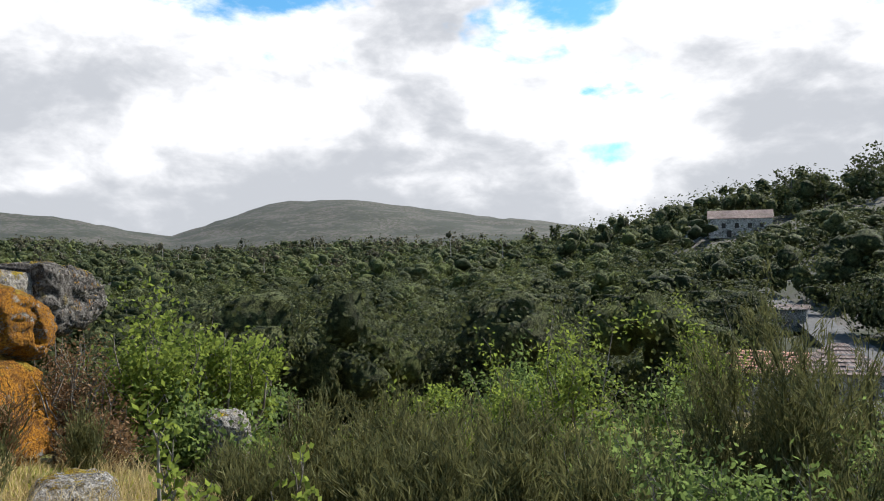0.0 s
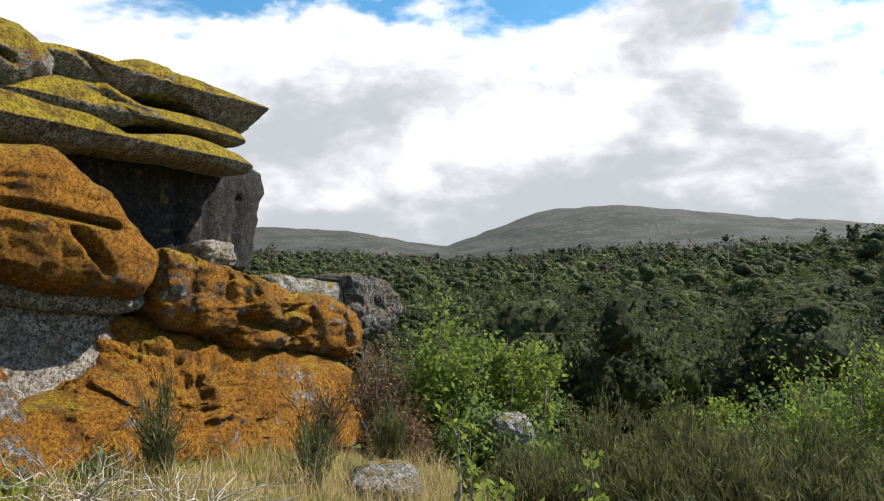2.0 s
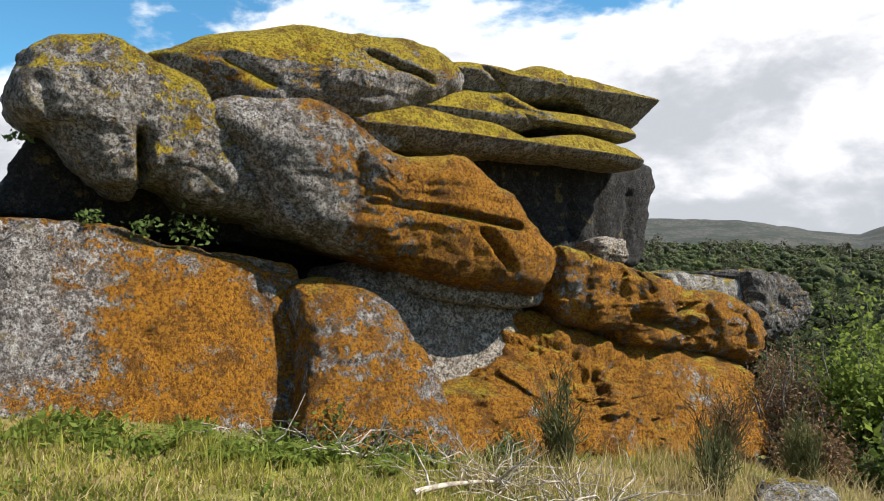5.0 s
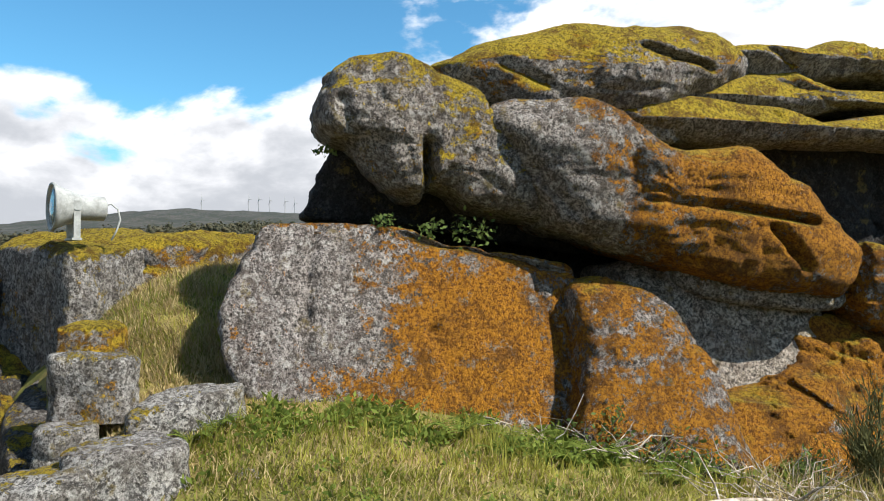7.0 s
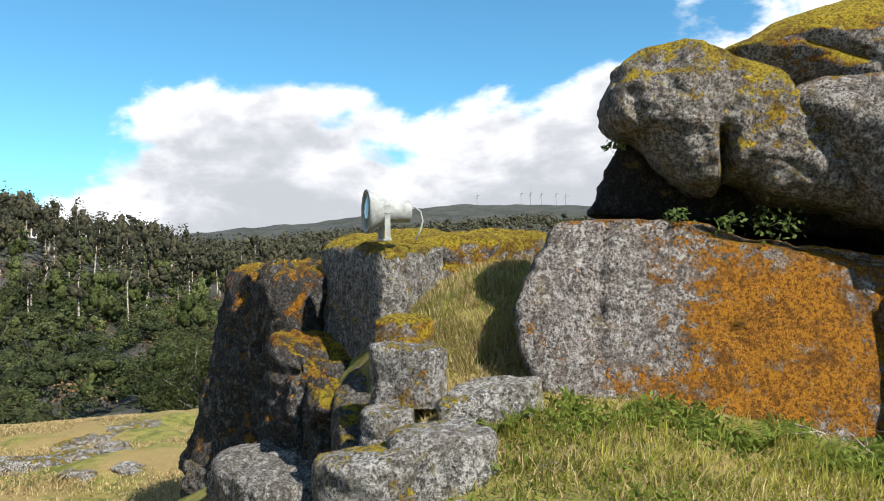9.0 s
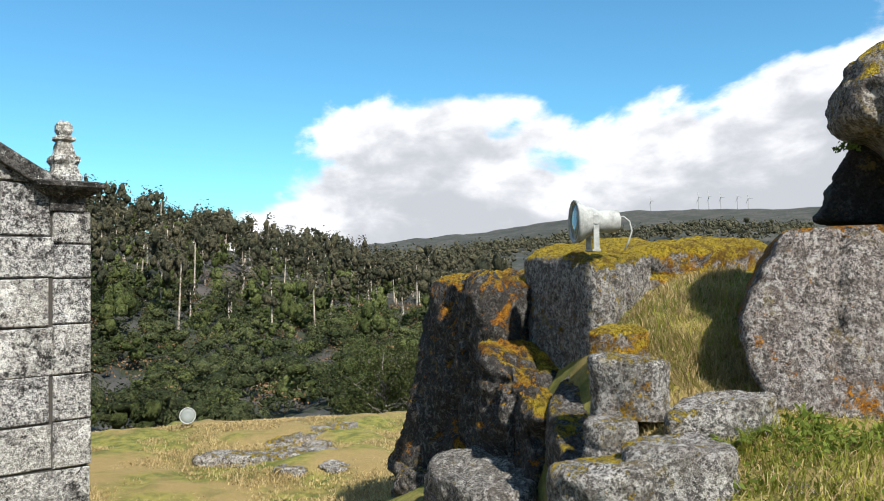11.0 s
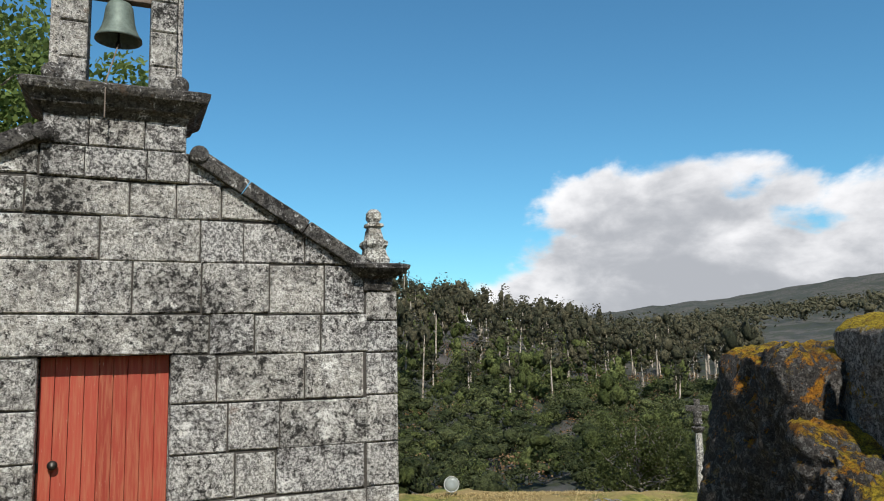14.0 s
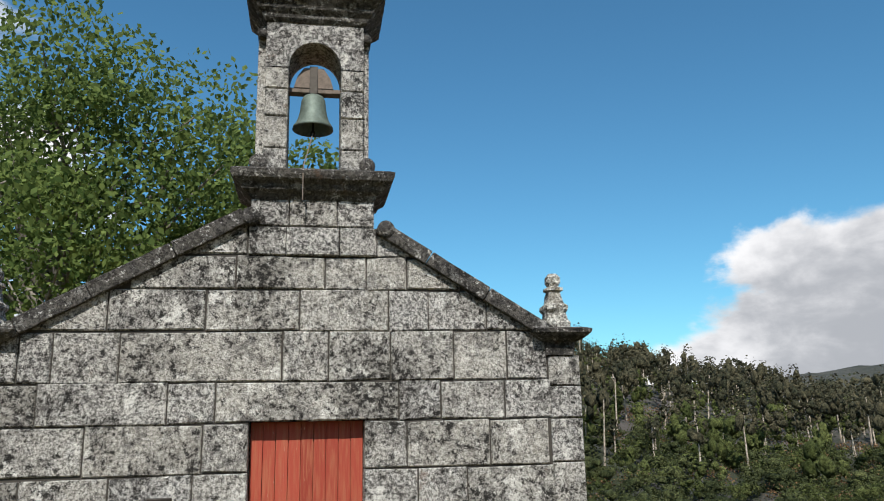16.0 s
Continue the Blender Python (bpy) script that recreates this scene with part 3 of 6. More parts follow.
boulder([(3.48, 3.2), (3.72, 3.25), (3.96, 3.23), (4.0, 3.01), (3.65, 2.95)],
        -0.45, ROCK_STONE, "small rounded stone lodged between boulders", front=0.2, back=0.4, seed=17, fine=0.6)
# backing added to close the gaps, near black in place of their shade
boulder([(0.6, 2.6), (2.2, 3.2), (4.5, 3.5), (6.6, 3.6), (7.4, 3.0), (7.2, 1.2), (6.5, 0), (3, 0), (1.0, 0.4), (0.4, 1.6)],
        -1.7, ROCK_SHADED, "backing added behind the boulders, coloured as shaded gaps", front=0.3, back=1.8, power=4, seed=18)


def at_un(u, n, z=0.0):
    p = O2 + U2 * u + N2 * n
    return Vector((p.x, p.y, z))


def stone(x, y, z, sx, sy, sz, mat, label, turn=0.0, tilt=0.0, power=4.0, rough=0.06, seed=0.0, flare=0.0, name="stone", cuts=32, category="stone"):
    """A roughly squared stone: a superquadric block, worn and dented. sx, sy, sz: half sizes."""
    bm = bmesh.new()
    bmesh.ops.create_cube(bm, size=2)
    bmesh.ops.subdivide_edges(bm, edges=bm.edges[:], cuts=cuts, use_grid_fill=True)
    m = pose(x, y, z, tilt, 0, turn)
    for v in bm.verts:
        d = v.co.copy()
        norm = (abs(d.x) ** power + abs(d.y) ** power + abs(d.z) ** power) ** (1 / power)
        d /= norm
        grow = 1 + flare * (0.5 - 0.5 * d.z)
        p = Vector((d.x * sx * grow, d.y * sy * grow, d.z * sz))
        q = p + Vector((seed * 5.7, seed * 2.3, seed))
        push = rough * (1.5 * fbm(q * 1.6, 3) + 0.7 * fbm(q * 4.5, 4) + 0.3 * fbm(q * 14, 3))
        v.co = m @ (p + d.normalized() * push)
    return tagged(part(name, bm, mat, smooth=True), label, category)


def crag(plan, low, top, mat, label, tilt=(0.0, 0.0), flare=0.12, power=6.0, rough=0.08, seed=0.0, name="rock", levels=44, grow=()):
    """A steep rock from its plan: sheer sides that spread towards the foot, a worn brow, a sloping top.
    tilt: the top's rise along x and y. grow: (x, y, amount), where the foot spreads further."""
    ring = spline(plan, 132)
    mid = ring.mean(0)
    m = len(ring)
    verts = []
    for k in range(levels + 18):
        side = min(1.0, k / levels)
        inward = max(0.0, (k - levels) / 18)
        for q in ring:
            f = 1 + flare * (1 - side) ** 1.4
            for gx, gy, amount in grow:
                f += amount * (1 - side) ** 1.2 * math.exp(-((q[0] - gx) ** 2 + (q[1] - gy) ** 2) / 0.5)
            brow = (1 - (max(0.0, side - 0.8) / 0.2) ** power * 0.10) * (1 - inward)
            x, y = mid + (q - mid) * f * brow
            roof = top + tilt[0] * (x - mid[0]) + tilt[1] * (y - mid[1])
            z = low + (roof - low) * (side - 0.02 * max(0.0, side - 0.9) * 10 * (1 - min(1, inward * 6)))
            p = Vector((x, y, z))
            w = p + Vector((seed * 5.7, seed * 2.3, seed))
            push = rough * (1.5 * fbm(w * 1.1, 3) + 0.9 * fbm(w * 3.1, 4) + 0.35 * fbm(w * 10, 3))
            push -= 0.8 * rough * (1 - min(1, 8 * abs(noise.noise(w * 1.3)))) ** 2
            away = Vector((x - mid[0], y - mid[1], 0)).normalized() * (1 - inward) + Vector((0, 0, 1)) * (0.2 + 0.8 * (side >= 1))
            verts.append(p + away.normalized() * push)
    n = levels + 18
    faces = [(k * m + i, k * m + (i + 1) % m, (k + 1) * m + (i + 1) % m, (k + 1) * m + i) for k in range(n - 1) for i in range(m)]
    verts.append(sum((verts[(n - 1) * m + i] for i in range(m)), Vector()) / m)
    faces += [((n - 1) * m + i, (n - 1) * m + (i + 1) % m, len(verts) - 1) for i in range(m)]
    me = bpy.data.meshes.new(name)
    me.from_pydata([tuple(v) for v in verts], [], faces)
    me.polygons.foreach_set("use_smooth", np.full(len(me.polygons), True))
    me.materials.append(mat)
    bm = bmesh.new()
    bm.from_mesh(me)
    bmesh.ops.recalc_face_normals(bm, faces=bm.faces)
    bm.to_mesh(me)
    bm.free()
    return tagged(new(name, me), label, "rock", group="rocks by the floodlight")


# rocks and stones by the floodlight
crag([(6.60, 6.70), (6.64, 6.57), (6.8, 6.5), (7.05, 6.5), (7.6, 6.55), (8.1, 6.8), (8.0, 7.6), (7.6, 8.2), (7.25, 8.15), (7.08, 7.95), (6.85, 7.3)], 0.2, 2.02, ROCK_CAP, "squared granite rock carrying a floodlight", tilt=(0.17, 0.03), flare=0.03, rough=0.04, seed=1)
crag([(7.6, 7.3), (7.55, 6.6), (8.0, 6.15), (8.6, 5.95), (9.0, 5.95), (9.6, 6.3), (10.0, 7.4), (9.3, 8.3), (8.2, 8.2)], 0.3, 2.14, ROCK_TOP, "moss-topped granite rock behind the floodlight", tilt=(0.03, 0.05), flare=0.05, rough=0.06, seed=2)
# faces turned from the sun: their shade is also in the stone colour
crag([(6.50, 8.22), (6.62, 8.04), (6.95, 7.95), (7.5, 8.2), (8.3, 9.0), (8.1, 9.9), (7.3, 10.0), (7.02, 9.7), (6.75, 8.95)], -1.0, 1.74, ROCK_SHADED_CAP, "steep rock with a golden moss cap, shade in its stone colour", tilt=(0.05, 0.05), flare=0.10, rough=0.10, seed=3, grow=((6.95, 9.7, 0.75), (6.7, 8.8, 0.3)))
crag([(5.85, 6.75), (6.02, 7.2), (6.22, 7.75), (6.5, 8.2), (7.1, 8.1), (7.0, 7.0), (6.5, 6.6)], -1.0, 0.72, ROCK_SHADED_CAP, "mossy stone wedged in a cleft, stone coloured dark for shade", tilt=(0.0, 0.42), flare=0.0, rough=0.13, seed=4)
# bank and foot rock: dark colour stands in for shade on their sides
crag([(4.2, 5.1), (4.6, 5.1), (5.3, 5.55), (6.1, 6.2), (6.6, 6.5), (6.7, 6.9), (6.3, 6.85), (5.75, 6.5), (5.12, 5.78), (4.5, 5.4)], -1.1, 0.36, ROCK_BANK_SHADED, "rock bank below loose stones, shade in its colour", tilt=(0.24, 0.24), flare=0.0, rough=0.06, seed=5)
crag([(6.3, 9.6), (6.35, 9.3), (6.6, 9.1), (6.95, 9.5), (6.8, 9.9), (6.5, 9.95)], -1.4, -0.7, ROCK_BANK_SHADED, "low rock at the wall's foot, coloured dark for shade", flare=0.1, rough=0.07, seed=6)
crag([(5.45, 7.95), (5.2, 7.4), (5.25, 6.75), (5.6, 6.6), (6.3, 7.1), (6.4, 7.9), (5.9, 8.15)], -1.1, -0.16, ROCK_LEDGE, "flat lichen-grey ledge in the shaded cleft", tilt=(0.04, 0.02), flare=0.0, rough=0.06, seed=7)
crag([(5.36, 5.62), (5.42, 5.38), (5.56, 5.17), (5.75, 5.15), (5.9, 5.4), (5.75, 5.7), (5.5, 5.78)], 0.6, 1.08, ROCK_STONE, "squared granite stone on a grassy bank", tilt=(-0.03, 0.03), flare=0.02, rough=0.025, seed=8, name="stone", levels=26)
crag([(5.22, 4.84), (5.35, 4.66), (5.75, 4.42), (5.93, 4.36), (6.05, 4.5), (5.9, 4.85), (5.5, 4.98)], 0.35, 0.82, ROCK_STONE, "angular granite stone lying in grass", tilt=(0.18, -0.05), flare=0.03, rough=0.03, seed=9, name="stone", levels=26)
crag([(4.42, 4.62), (4.5, 4.35), (4.72, 4.12), (4.92, 4.16), (5.05, 4.45), (4.85, 4.75), (4.6, 4.8)], 0.1, 0.69, ROCK_STONE, "rounded granite stone with grey lichen", tilt=(0.05, 0.0), flare=0.06, rough=0.03, seed=10, name="stone", levels=26)
crag([(4.08, 4.85), (4.15, 4.58), (4.4, 4.42), (4.6, 4.55), (4.65, 4.85), (4.4, 5.05), (4.15, 5.02)], 0.0, 0.57, ROCK_STONE, "granite stone tilted on the path edge", tilt=(0.1, -0.06), flare=0.06, rough=0.03, seed=11, name="stone", levels=26)
crag([(5.08, 5.5), (5.12, 5.28), (5.35, 5.2), (5.5, 5.4), (5.3, 5.6)], 0.3, 0.62, ROCK_STONE, "small granite stone beside larger ones", flare=0.05, rough=0.02, seed=12, name="stone", levels=20)
crag([(5.95, 6.15), (6.1, 5.85), (6.35, 5.8), (6.5, 6.05), (6.3, 6.3)], 0.85, 1.26, ROCK_TOP, "small mossy stone below the floodlight rock", flare=0.05, rough=0.025, seed=13, name="stone", levels=20)
stone(4.35, 4.02, 0.28, 0.12, 0.10, 0.10, ROCK_STONE, "fist-sized grey stone in the turf", rough=0.02, seed=14, cuts=12)
stone(5.1, 3.85, 0.40, 0.10, 0.08, 0.07, ROCK_STONE, "fist-sized grey stone in the turf", turn=30, rough=0.02, seed=15, cuts=12)
stone(7.42, -2.2, -0.36, 0.46, 0.34, 0.18, ROCK_STONE, "flat grey granite slab set in grass", turn=-30, power=3.5, rough=0.04, seed=16, cuts=28)
stone(9.2, -5.0, -0.7, 0.36, 0.32, 0.5, ROCK_STONE, "pale boulder half hidden by shrubs", turn=-30, power=3, rough=0.06, seed=17, cuts=28)
for i, (x, y, a, s) in enumerate([(7.4, 17.0, 0.75, 0.16), (8.5, 16.6, 0.5, 0.12), (9.3, 16.4, 0.3, 0.12), (8.65, 14.8, 0.28, 0.08), (10.4, 18.6, 1.6, 0.14), (7.9, 15.3, 0.2, 0.08), (9.7, 17.3, 0.25, 0.1)]):
    stone(x, y, gz(x, y) + 0.02, a, 0.35, s, ROCK_STONE, "grey bedrock showing through dry turf", turn=12 * i - 30, rough=0.05, seed=20 + i, cuts=16)

# ---------- chapel ----------
FRONT = 10.52


def chapel_material(name, stone_c, lichen, dark):
    k = Kit(name, 0.93)
    g = k.noise(29, 5, 0.85)
    c = k.mix(k.ramp(g, 0.43, 0.57), tuple(v * 0.2 for v in stone_c), tuple(v * 1.6 for v in stone_c))
    c = k.mix(k.ramp(k.random(), 0.1, 1.0, 0, 0.4), c, tuple(v * f for v, f in zip(stone_c, (1.2, 1.16, 1.04))))
    broad = k.noise(0.9, 6, 0.75)
    c = k.mix(k.ramp(broad, 0.46, 0.60, 0, 0.45), c, (0.085, 0.08, 0.078))
    mid = k.noise(6.5, 8, 0.85)
    c = k.mix(k.ramp(mid, 0.50, 0.56, 0, 0.62), c, (0.075, 0.07, 0.07))
    big = k.noise(3.1, 10, 0.85)
    c = k.mix(k.math("MULTIPLY", k.ramp(big, 0.57, 0.595), lichen), c, (0.70, 0.69, 0.66))
    fleck = k.noise(10, 8, 0.88)
    c = k.mix(k.math("MULTIPLY", k.ramp(fleck, 0.57, 0.60), 0.85), c, (0.64, 0.63, 0.61))
    sp = k.math("ADD", k.noise(13, 9, 0.86), k.math("MULTIPLY", broad, 0.40))
    c = k.mix(k.math("MULTIPLY", k.ramp(sp, 0.735, 0.76), dark), c, (0.014, 0.013, 0.012))
    pits = k.ramp(k.voronoi(16), 0.17, 0.1)
    c = k.mix(k.math("MULTIPLY", pits, 0.75), c, (0.02, 0.018, 0.017))
    rust = k.ramp(k.noise(1.4, 7, 0.8), 0.62, 0.68, 0, 0.5)
    c = k.mix(rust, c, (0.13, 0.075, 0.045))
    k.colour(c)
    k.bump(k.math("ADD", k.math("SUBTRACT", g, k.math("MULTIPLY", pits, 0.4)), k.math("MULTIPLY", k.noise(11, 7, 0.75), 1.5)), 0.03, 1.0)
    return k.m


ASHLAR = chapel_material("ashlar_granite", (0.37, 0.36, 0.348), 0.9, 0.95)
WORN = chapel_material("weathered_moulding", (0.075, 0.07, 0.064), 0.3, 0.95)
MORTAR, _k1, _k2, _b = material("mortar", 0.95)
_b.inputs["Base Color"].default_value = (0.05, 0.045, 0.04, 1)


def clip(poly, a, b, c):
    """Keeps the part of an (x, z) polygon with a*x + b*z <= c."""
    out = []
    for i, p in enumerate(poly):
        q = poly[(i + 1) % len(poly)]
        dp, dq = a * p[0] + b * p[1] - c, a * q[0] + b * q[1] - c
        if dp <= 0:
            out.append(p)
        if dp * dq < 0:
            t = dp / (dp - dq)
            out.append((p[0] + t * (q[0] - p[0]), p[1] + t * (q[1] - p[1])))
    return out


def block(poly, y0, y1, mat, parent, name="stone_block", lip=0.014, proud=0.018, label=""):
    """A dressed block from its face outline (x, z), with worn arrises. y0 is the face, y1 the back."""
    bm = bmesh.new()
    cx, cz = sum(p[0] for p in poly) / len(poly), sum(p[1] for p in poly) / len(poly)
    rings = []
    for shrink, y in ((0, y1), (0, y0 + proud), (lip, y0)):
        ring = []
        for x, z in poly:
            dx, dz = cx - x, cz - z
            ring.append(bm.verts.new((x + math.copysign(min(shrink, abs(dx)), dx), y, z + math.copysign(min(shrink, abs(dz)), dz))))
        rings.append(ring)
    n = len(poly)
    for a, b in zip(rings, rings[1:]):
        for i in range(n):
            bm.faces.new((a[i], a[(i + 1) % n], b[(i + 1) % n], b[i]))
    bm.faces.new(rings[-1])
    bm.faces.new(rings[0][::-1])
    bmesh.ops.recalc_face_normals(bm, faces=bm.faces)
    return part(name, bm, mat, parent, label)


def box_bm(x0, x1, y0, y1, z0, z1, bevel=0.0):
    bm = bmesh.new()
    bmesh.ops.create_cube(bm, size=1)
    bmesh.ops.transform(bm, matrix=Matrix.Translation(((x0 + x1) / 2, (y0 + y1) / 2, (z0 + z1) / 2)) @ Matrix.Diagonal((x1 - x0, y1 - y0, z1 - z0, 1)), verts=bm.verts)
    if bevel:
        bmesh.ops.bevel(bm, geom=bm.edges[:], offset=bevel, segments=2, affect="EDGES", profile=0.6)
    return bm


def moulding(x0, x1, y0, y1, profile, mat, parent, name="cornice", rough=0.008):
    """A cornice round a rectangle: profile is (outward, z) from the bottom up."""
    bm = bmesh.new()
    rings = []
    for out, z in profile:
        ring = []
        corners = [(x0 - out, y0 - out), (x1 + out, y0 - out), (x1 + out, y1 + out), (x0 - out, y1 + out)]
        for i, (a, b) in enumerate(corners):
            c, d = corners[(i + 1) % 4]
            for s in range(8):
                px, py = a + (c - a) * s / 8, b + (d - b) * s / 8
                w = rough * noise.noise(Vector((px * 6, py * 6, z * 9)))
                ring.append(bm.verts.new((px + w, py + w, z + w)))
        rings.append(ring)
    n = len(rings[0])
    for a, b in zip(rings, rings[1:]):
        for i in range(n):
            bm.faces.new((a[i], a[(i + 1) % n], b[(i + 1) % n], b[i]))
    bm.faces.new(rings[-1])
    bm.faces.new(rings[0][::-1])
    return part(name, bm, mat, parent)


def lathe(profile, sides=24, square=False, turn=0.0):
    """A turned body from (radius, z); square gives a four-sided one."""
    bm = bmesh.new()
    rings = []
    for r, z in profile:
        ring = []
        for i in range(sides):
            a = 2 * math.pi * i / sides + turn
            f = 1 / max(abs(math.cos(a)), abs(math.sin(a))) if square else 1
            f = min(f, 1.3)
            ring.append(bm.verts.new((r * f * math.cos(a), r * f * math.sin(a), z)))
        rings.append(ring)
    for a, b in zip(rings, rings[1:]):
        for i in range(sides):
            bm.faces.new((a[i], a[(i + 1) % sides], b[(i + 1) % sides], b[i]))
    bm.faces.new(rings[-1])
    bm.faces.new(rings[0][::-1])
    bmesh.ops.recalc_face_normals(bm, faces=bm.faces)
    return bm


def moved(bm, m):
    bmesh.ops.transform(bm, matrix=m, verts=bm.verts)
    return bm


def tube(points, radii, sides=8):
    """A tapered bent tube through points."""
    bm = bmesh.new()
    pts = [Vector(p) for p in points]
    rings = []
    for i, p in enumerate(pts):
        d = (pts[min(i + 1, len(pts) - 1)] - pts[max(i - 1, 0)]).normalized()
        e = d.cross(Vector((0.31, 0.83, 0.47))).normalized()
        f = d.cross(e)
        r = radii[i] if isinstance(radii, (list, tuple)) else radii
        rings.append([bm.verts.new(p + (e * math.cos(2 * math.pi * k / sides) + f * math.sin(2 * math.pi * k / sides)) * r) for k in range(sides)])
    for a, b in zip(rings, rings[1:]):
        for k in range(sides):
            bm.faces.new((a[k], a[(k + 1) % sides], b[(k + 1) % sides], b[k]))
    bm.faces.new(rings[-1])
    bm.faces.new(rings[0][::-1])
    bmesh.ops.recalc_face_normals(bm, faces=bm.faces)
    return bm


chapel = tagged(new("chapel"), "small weathered granite chapel with a bell gable", "chapel")
chapel.location = (-0.5, FRONT, -0.8)
bpy.context.view_layer.update()
LEFT, RIGHT = -3.92, 2.86
DOOR = (-0.92, 0.32, -0.38, 1.81)
R_LINE = (0.62, 1.0, 0.62 * 0.6 + 3.84)
L_LINE = (-0.553, 1.0, 0.553 * 1.01 + 4.04)


def own(ob):
    """Hangs a part built in world coordinates under the chapel."""
    ob.parent = chapel
    ob.matrix_parent_inverse = Matrix.Translation(-chapel.location)
    return ob


core = bmesh.new()
gable = [(LEFT + 0.05, -1.6), (RIGHT - 0.05, -1.6), (RIGHT - 0.05, 2.42), (0.4, 3.9), (-1.0, 3.98), (LEFT + 0.05, 2.4)]
# the core wall leaves the doorway open
pieces = [[(LEFT + 0.04, -1.6), (DOOR[0] - 0.02, -1.6), (DOOR[0] - 0.02, 3.9), (LEFT + 0.04, 3.9)],
          [(DOOR[0] - 0.02, DOOR[3] + 0.02), (DOOR[1] + 0.02, DOOR[3] + 0.02), (DOOR[1] + 0.02, 4.3), (DOOR[0] - 0.02, 4.3)],
          [(DOOR[1] + 0.02, -1.6), (RIGHT - 0.04, -1.6), (RIGHT - 0.04, 3.9), (DOOR[1] + 0.02, 3.9)]]
for p in pieces:
    p = clip(clip(p, *R_LINE), *L_LINE)
    a = [core.verts.new((x, FRONT + 0.03, z)) for x, z in p]
    b = [core.verts.new((x, FRONT + 0.55, z)) for x, z in p]
    for i in range(len(p)):
        core.faces.new((a[i], a[(i + 1) % len(p)], b[(i + 1) % len(p)], b[i]))
    core.faces.new(a)
    core.faces.new(b[::-1])
bmesh.ops.recalc_face_normals(core, faces=core.faces)
wall = own(part("wall", core, MORTAR))
for x0, x1 in ((LEFT + 0.04, LEFT + 0.5), (RIGHT - 0.5, RIGHT - 0.04)):
    own(part("side_wall", box_bm(x0, x1, FRONT + 0.56, 19.0, -2.4, 2.55), ASHLAR))
own(part("back_wall", box_bm(LEFT + 0.04, RIGHT - 0.04, 18.6, 19.0, -2.4, 2.5), ASHLAR))

COURSES = [
    (3.66, 4.1, (-1.9, -1.004)), (3.66, 4.0, (0.464, 0.95)),
    (3.27, 3.66, (-2.25, -1.12, -0.13, 0.34, 0.81, 1.45)),
    (2.80, 3.27, (-3.3, -2.46, -1.43, -0.41, 0.6, 1.06, 1.75, 2.5)),
    (2.24, 2.80, (LEFT, -3.32, -2.98, -2.31, -0.59, -0.08, 0.62, 1.35, 1.98, 2.47)),
    (1.80, 2.24, (LEFT, -3.1, -1.79, -1.29, 0.71, 1.19, 1.94, 2.5)),
    (1.28, 1.80, (LEFT, -2.6, -1.41, -0.92, 0.32, 0.8, 1.75, 2.45)),
    (0.76, 1.28, (LEFT, -3.2, -2.33, -1.49, -0.92, 0.32, 0.92, 1.48, 2.49)),
    (0.27, 0.76, (LEFT, -2.7, -1.6, -0.92, 0.32, 1.0, 1.44, 2.45)),
    (-0.23, 0.27, (LEFT, -3.3, -2.2, -0.92, 0.32, 1.32, 2.48)),
    (-0.75, -0.23, (LEFT, -2.9, -1.7, -0.92, 0.32, 0.9, 1.9, RIGHT)),
    (-1.6, -0.75, (LEFT, -2.4, -1.0, 0.4, 1.4, RIGHT))]
CORNER = [2.52, 2.16, 1.79, 1.30, 0.76, 0.27, -0.23]
rnd = random.Random(5)
for z0, z1, joints in COURSES:
    for a, b in zip(joints, joints[1:]):
        if DOOR[0] - 0.01 <= a and b <= DOOR[1] + 0.01 and z1 <= 1.82 and z0 > -0.76:
            continue
        w = [rnd.uniform(-0.014, 0.014) for _ in range(4)]
        g = rnd.choice((0.006, 0.009, 0.012))
        p = [(a + g, z0 + g + w[0]), (b - g, z0 + g + w[1]), (b - g, z1 - g + w[2]), (a + g, z1 - g + w[3])]
        p = clip(clip(p, *R_LINE), *L_LINE)
        if len(p) > 2 and max(q[1] for q in p) - min(q[1] for q in p) > 0.05:
            own(block(p, FRONT + rnd.uniform(-0.008, 0.008), FRONT + 0.25, ASHLAR, None))
for z1, z0 in zip(CORNER, CORNER[1:]):
    own(block([(2.482, z0 + 0.006), (RIGHT, z0 + 0.006), (RIGHT, z1 - 0.006), (2.482, z1 - 0.006)], FRONT + rnd.uniform(-0.012, 0.0), FRONT + 0.5, ASHLAR, None))
# door jambs and lintel soffit give the doorway its depth
for x0, x1 in ((DOOR[0] - 0.3, DOOR[0] - 0.004), (DOOR[1] + 0.004, DOOR[1] + 0.3)):
    own(part("jamb", box_bm(x0, x1, FRONT + 0.26, FRONT + 0.6, -0.8, 1.79), ASHLAR))
own(part("lintel_soffit", box_bm(DOOR[0] - 0.2, DOOR[1] + 0.2, FRONT + 0.26, FRONT + 0.6, 1.815, 2.1), ASHLAR))
own(part("doorstep", box_bm(DOOR[0] - 0.15, DOOR[1] + 0.15, FRONT - 0.25, FRONT + 0.5, -0.78, -0.39, 0.02), ASHLAR))


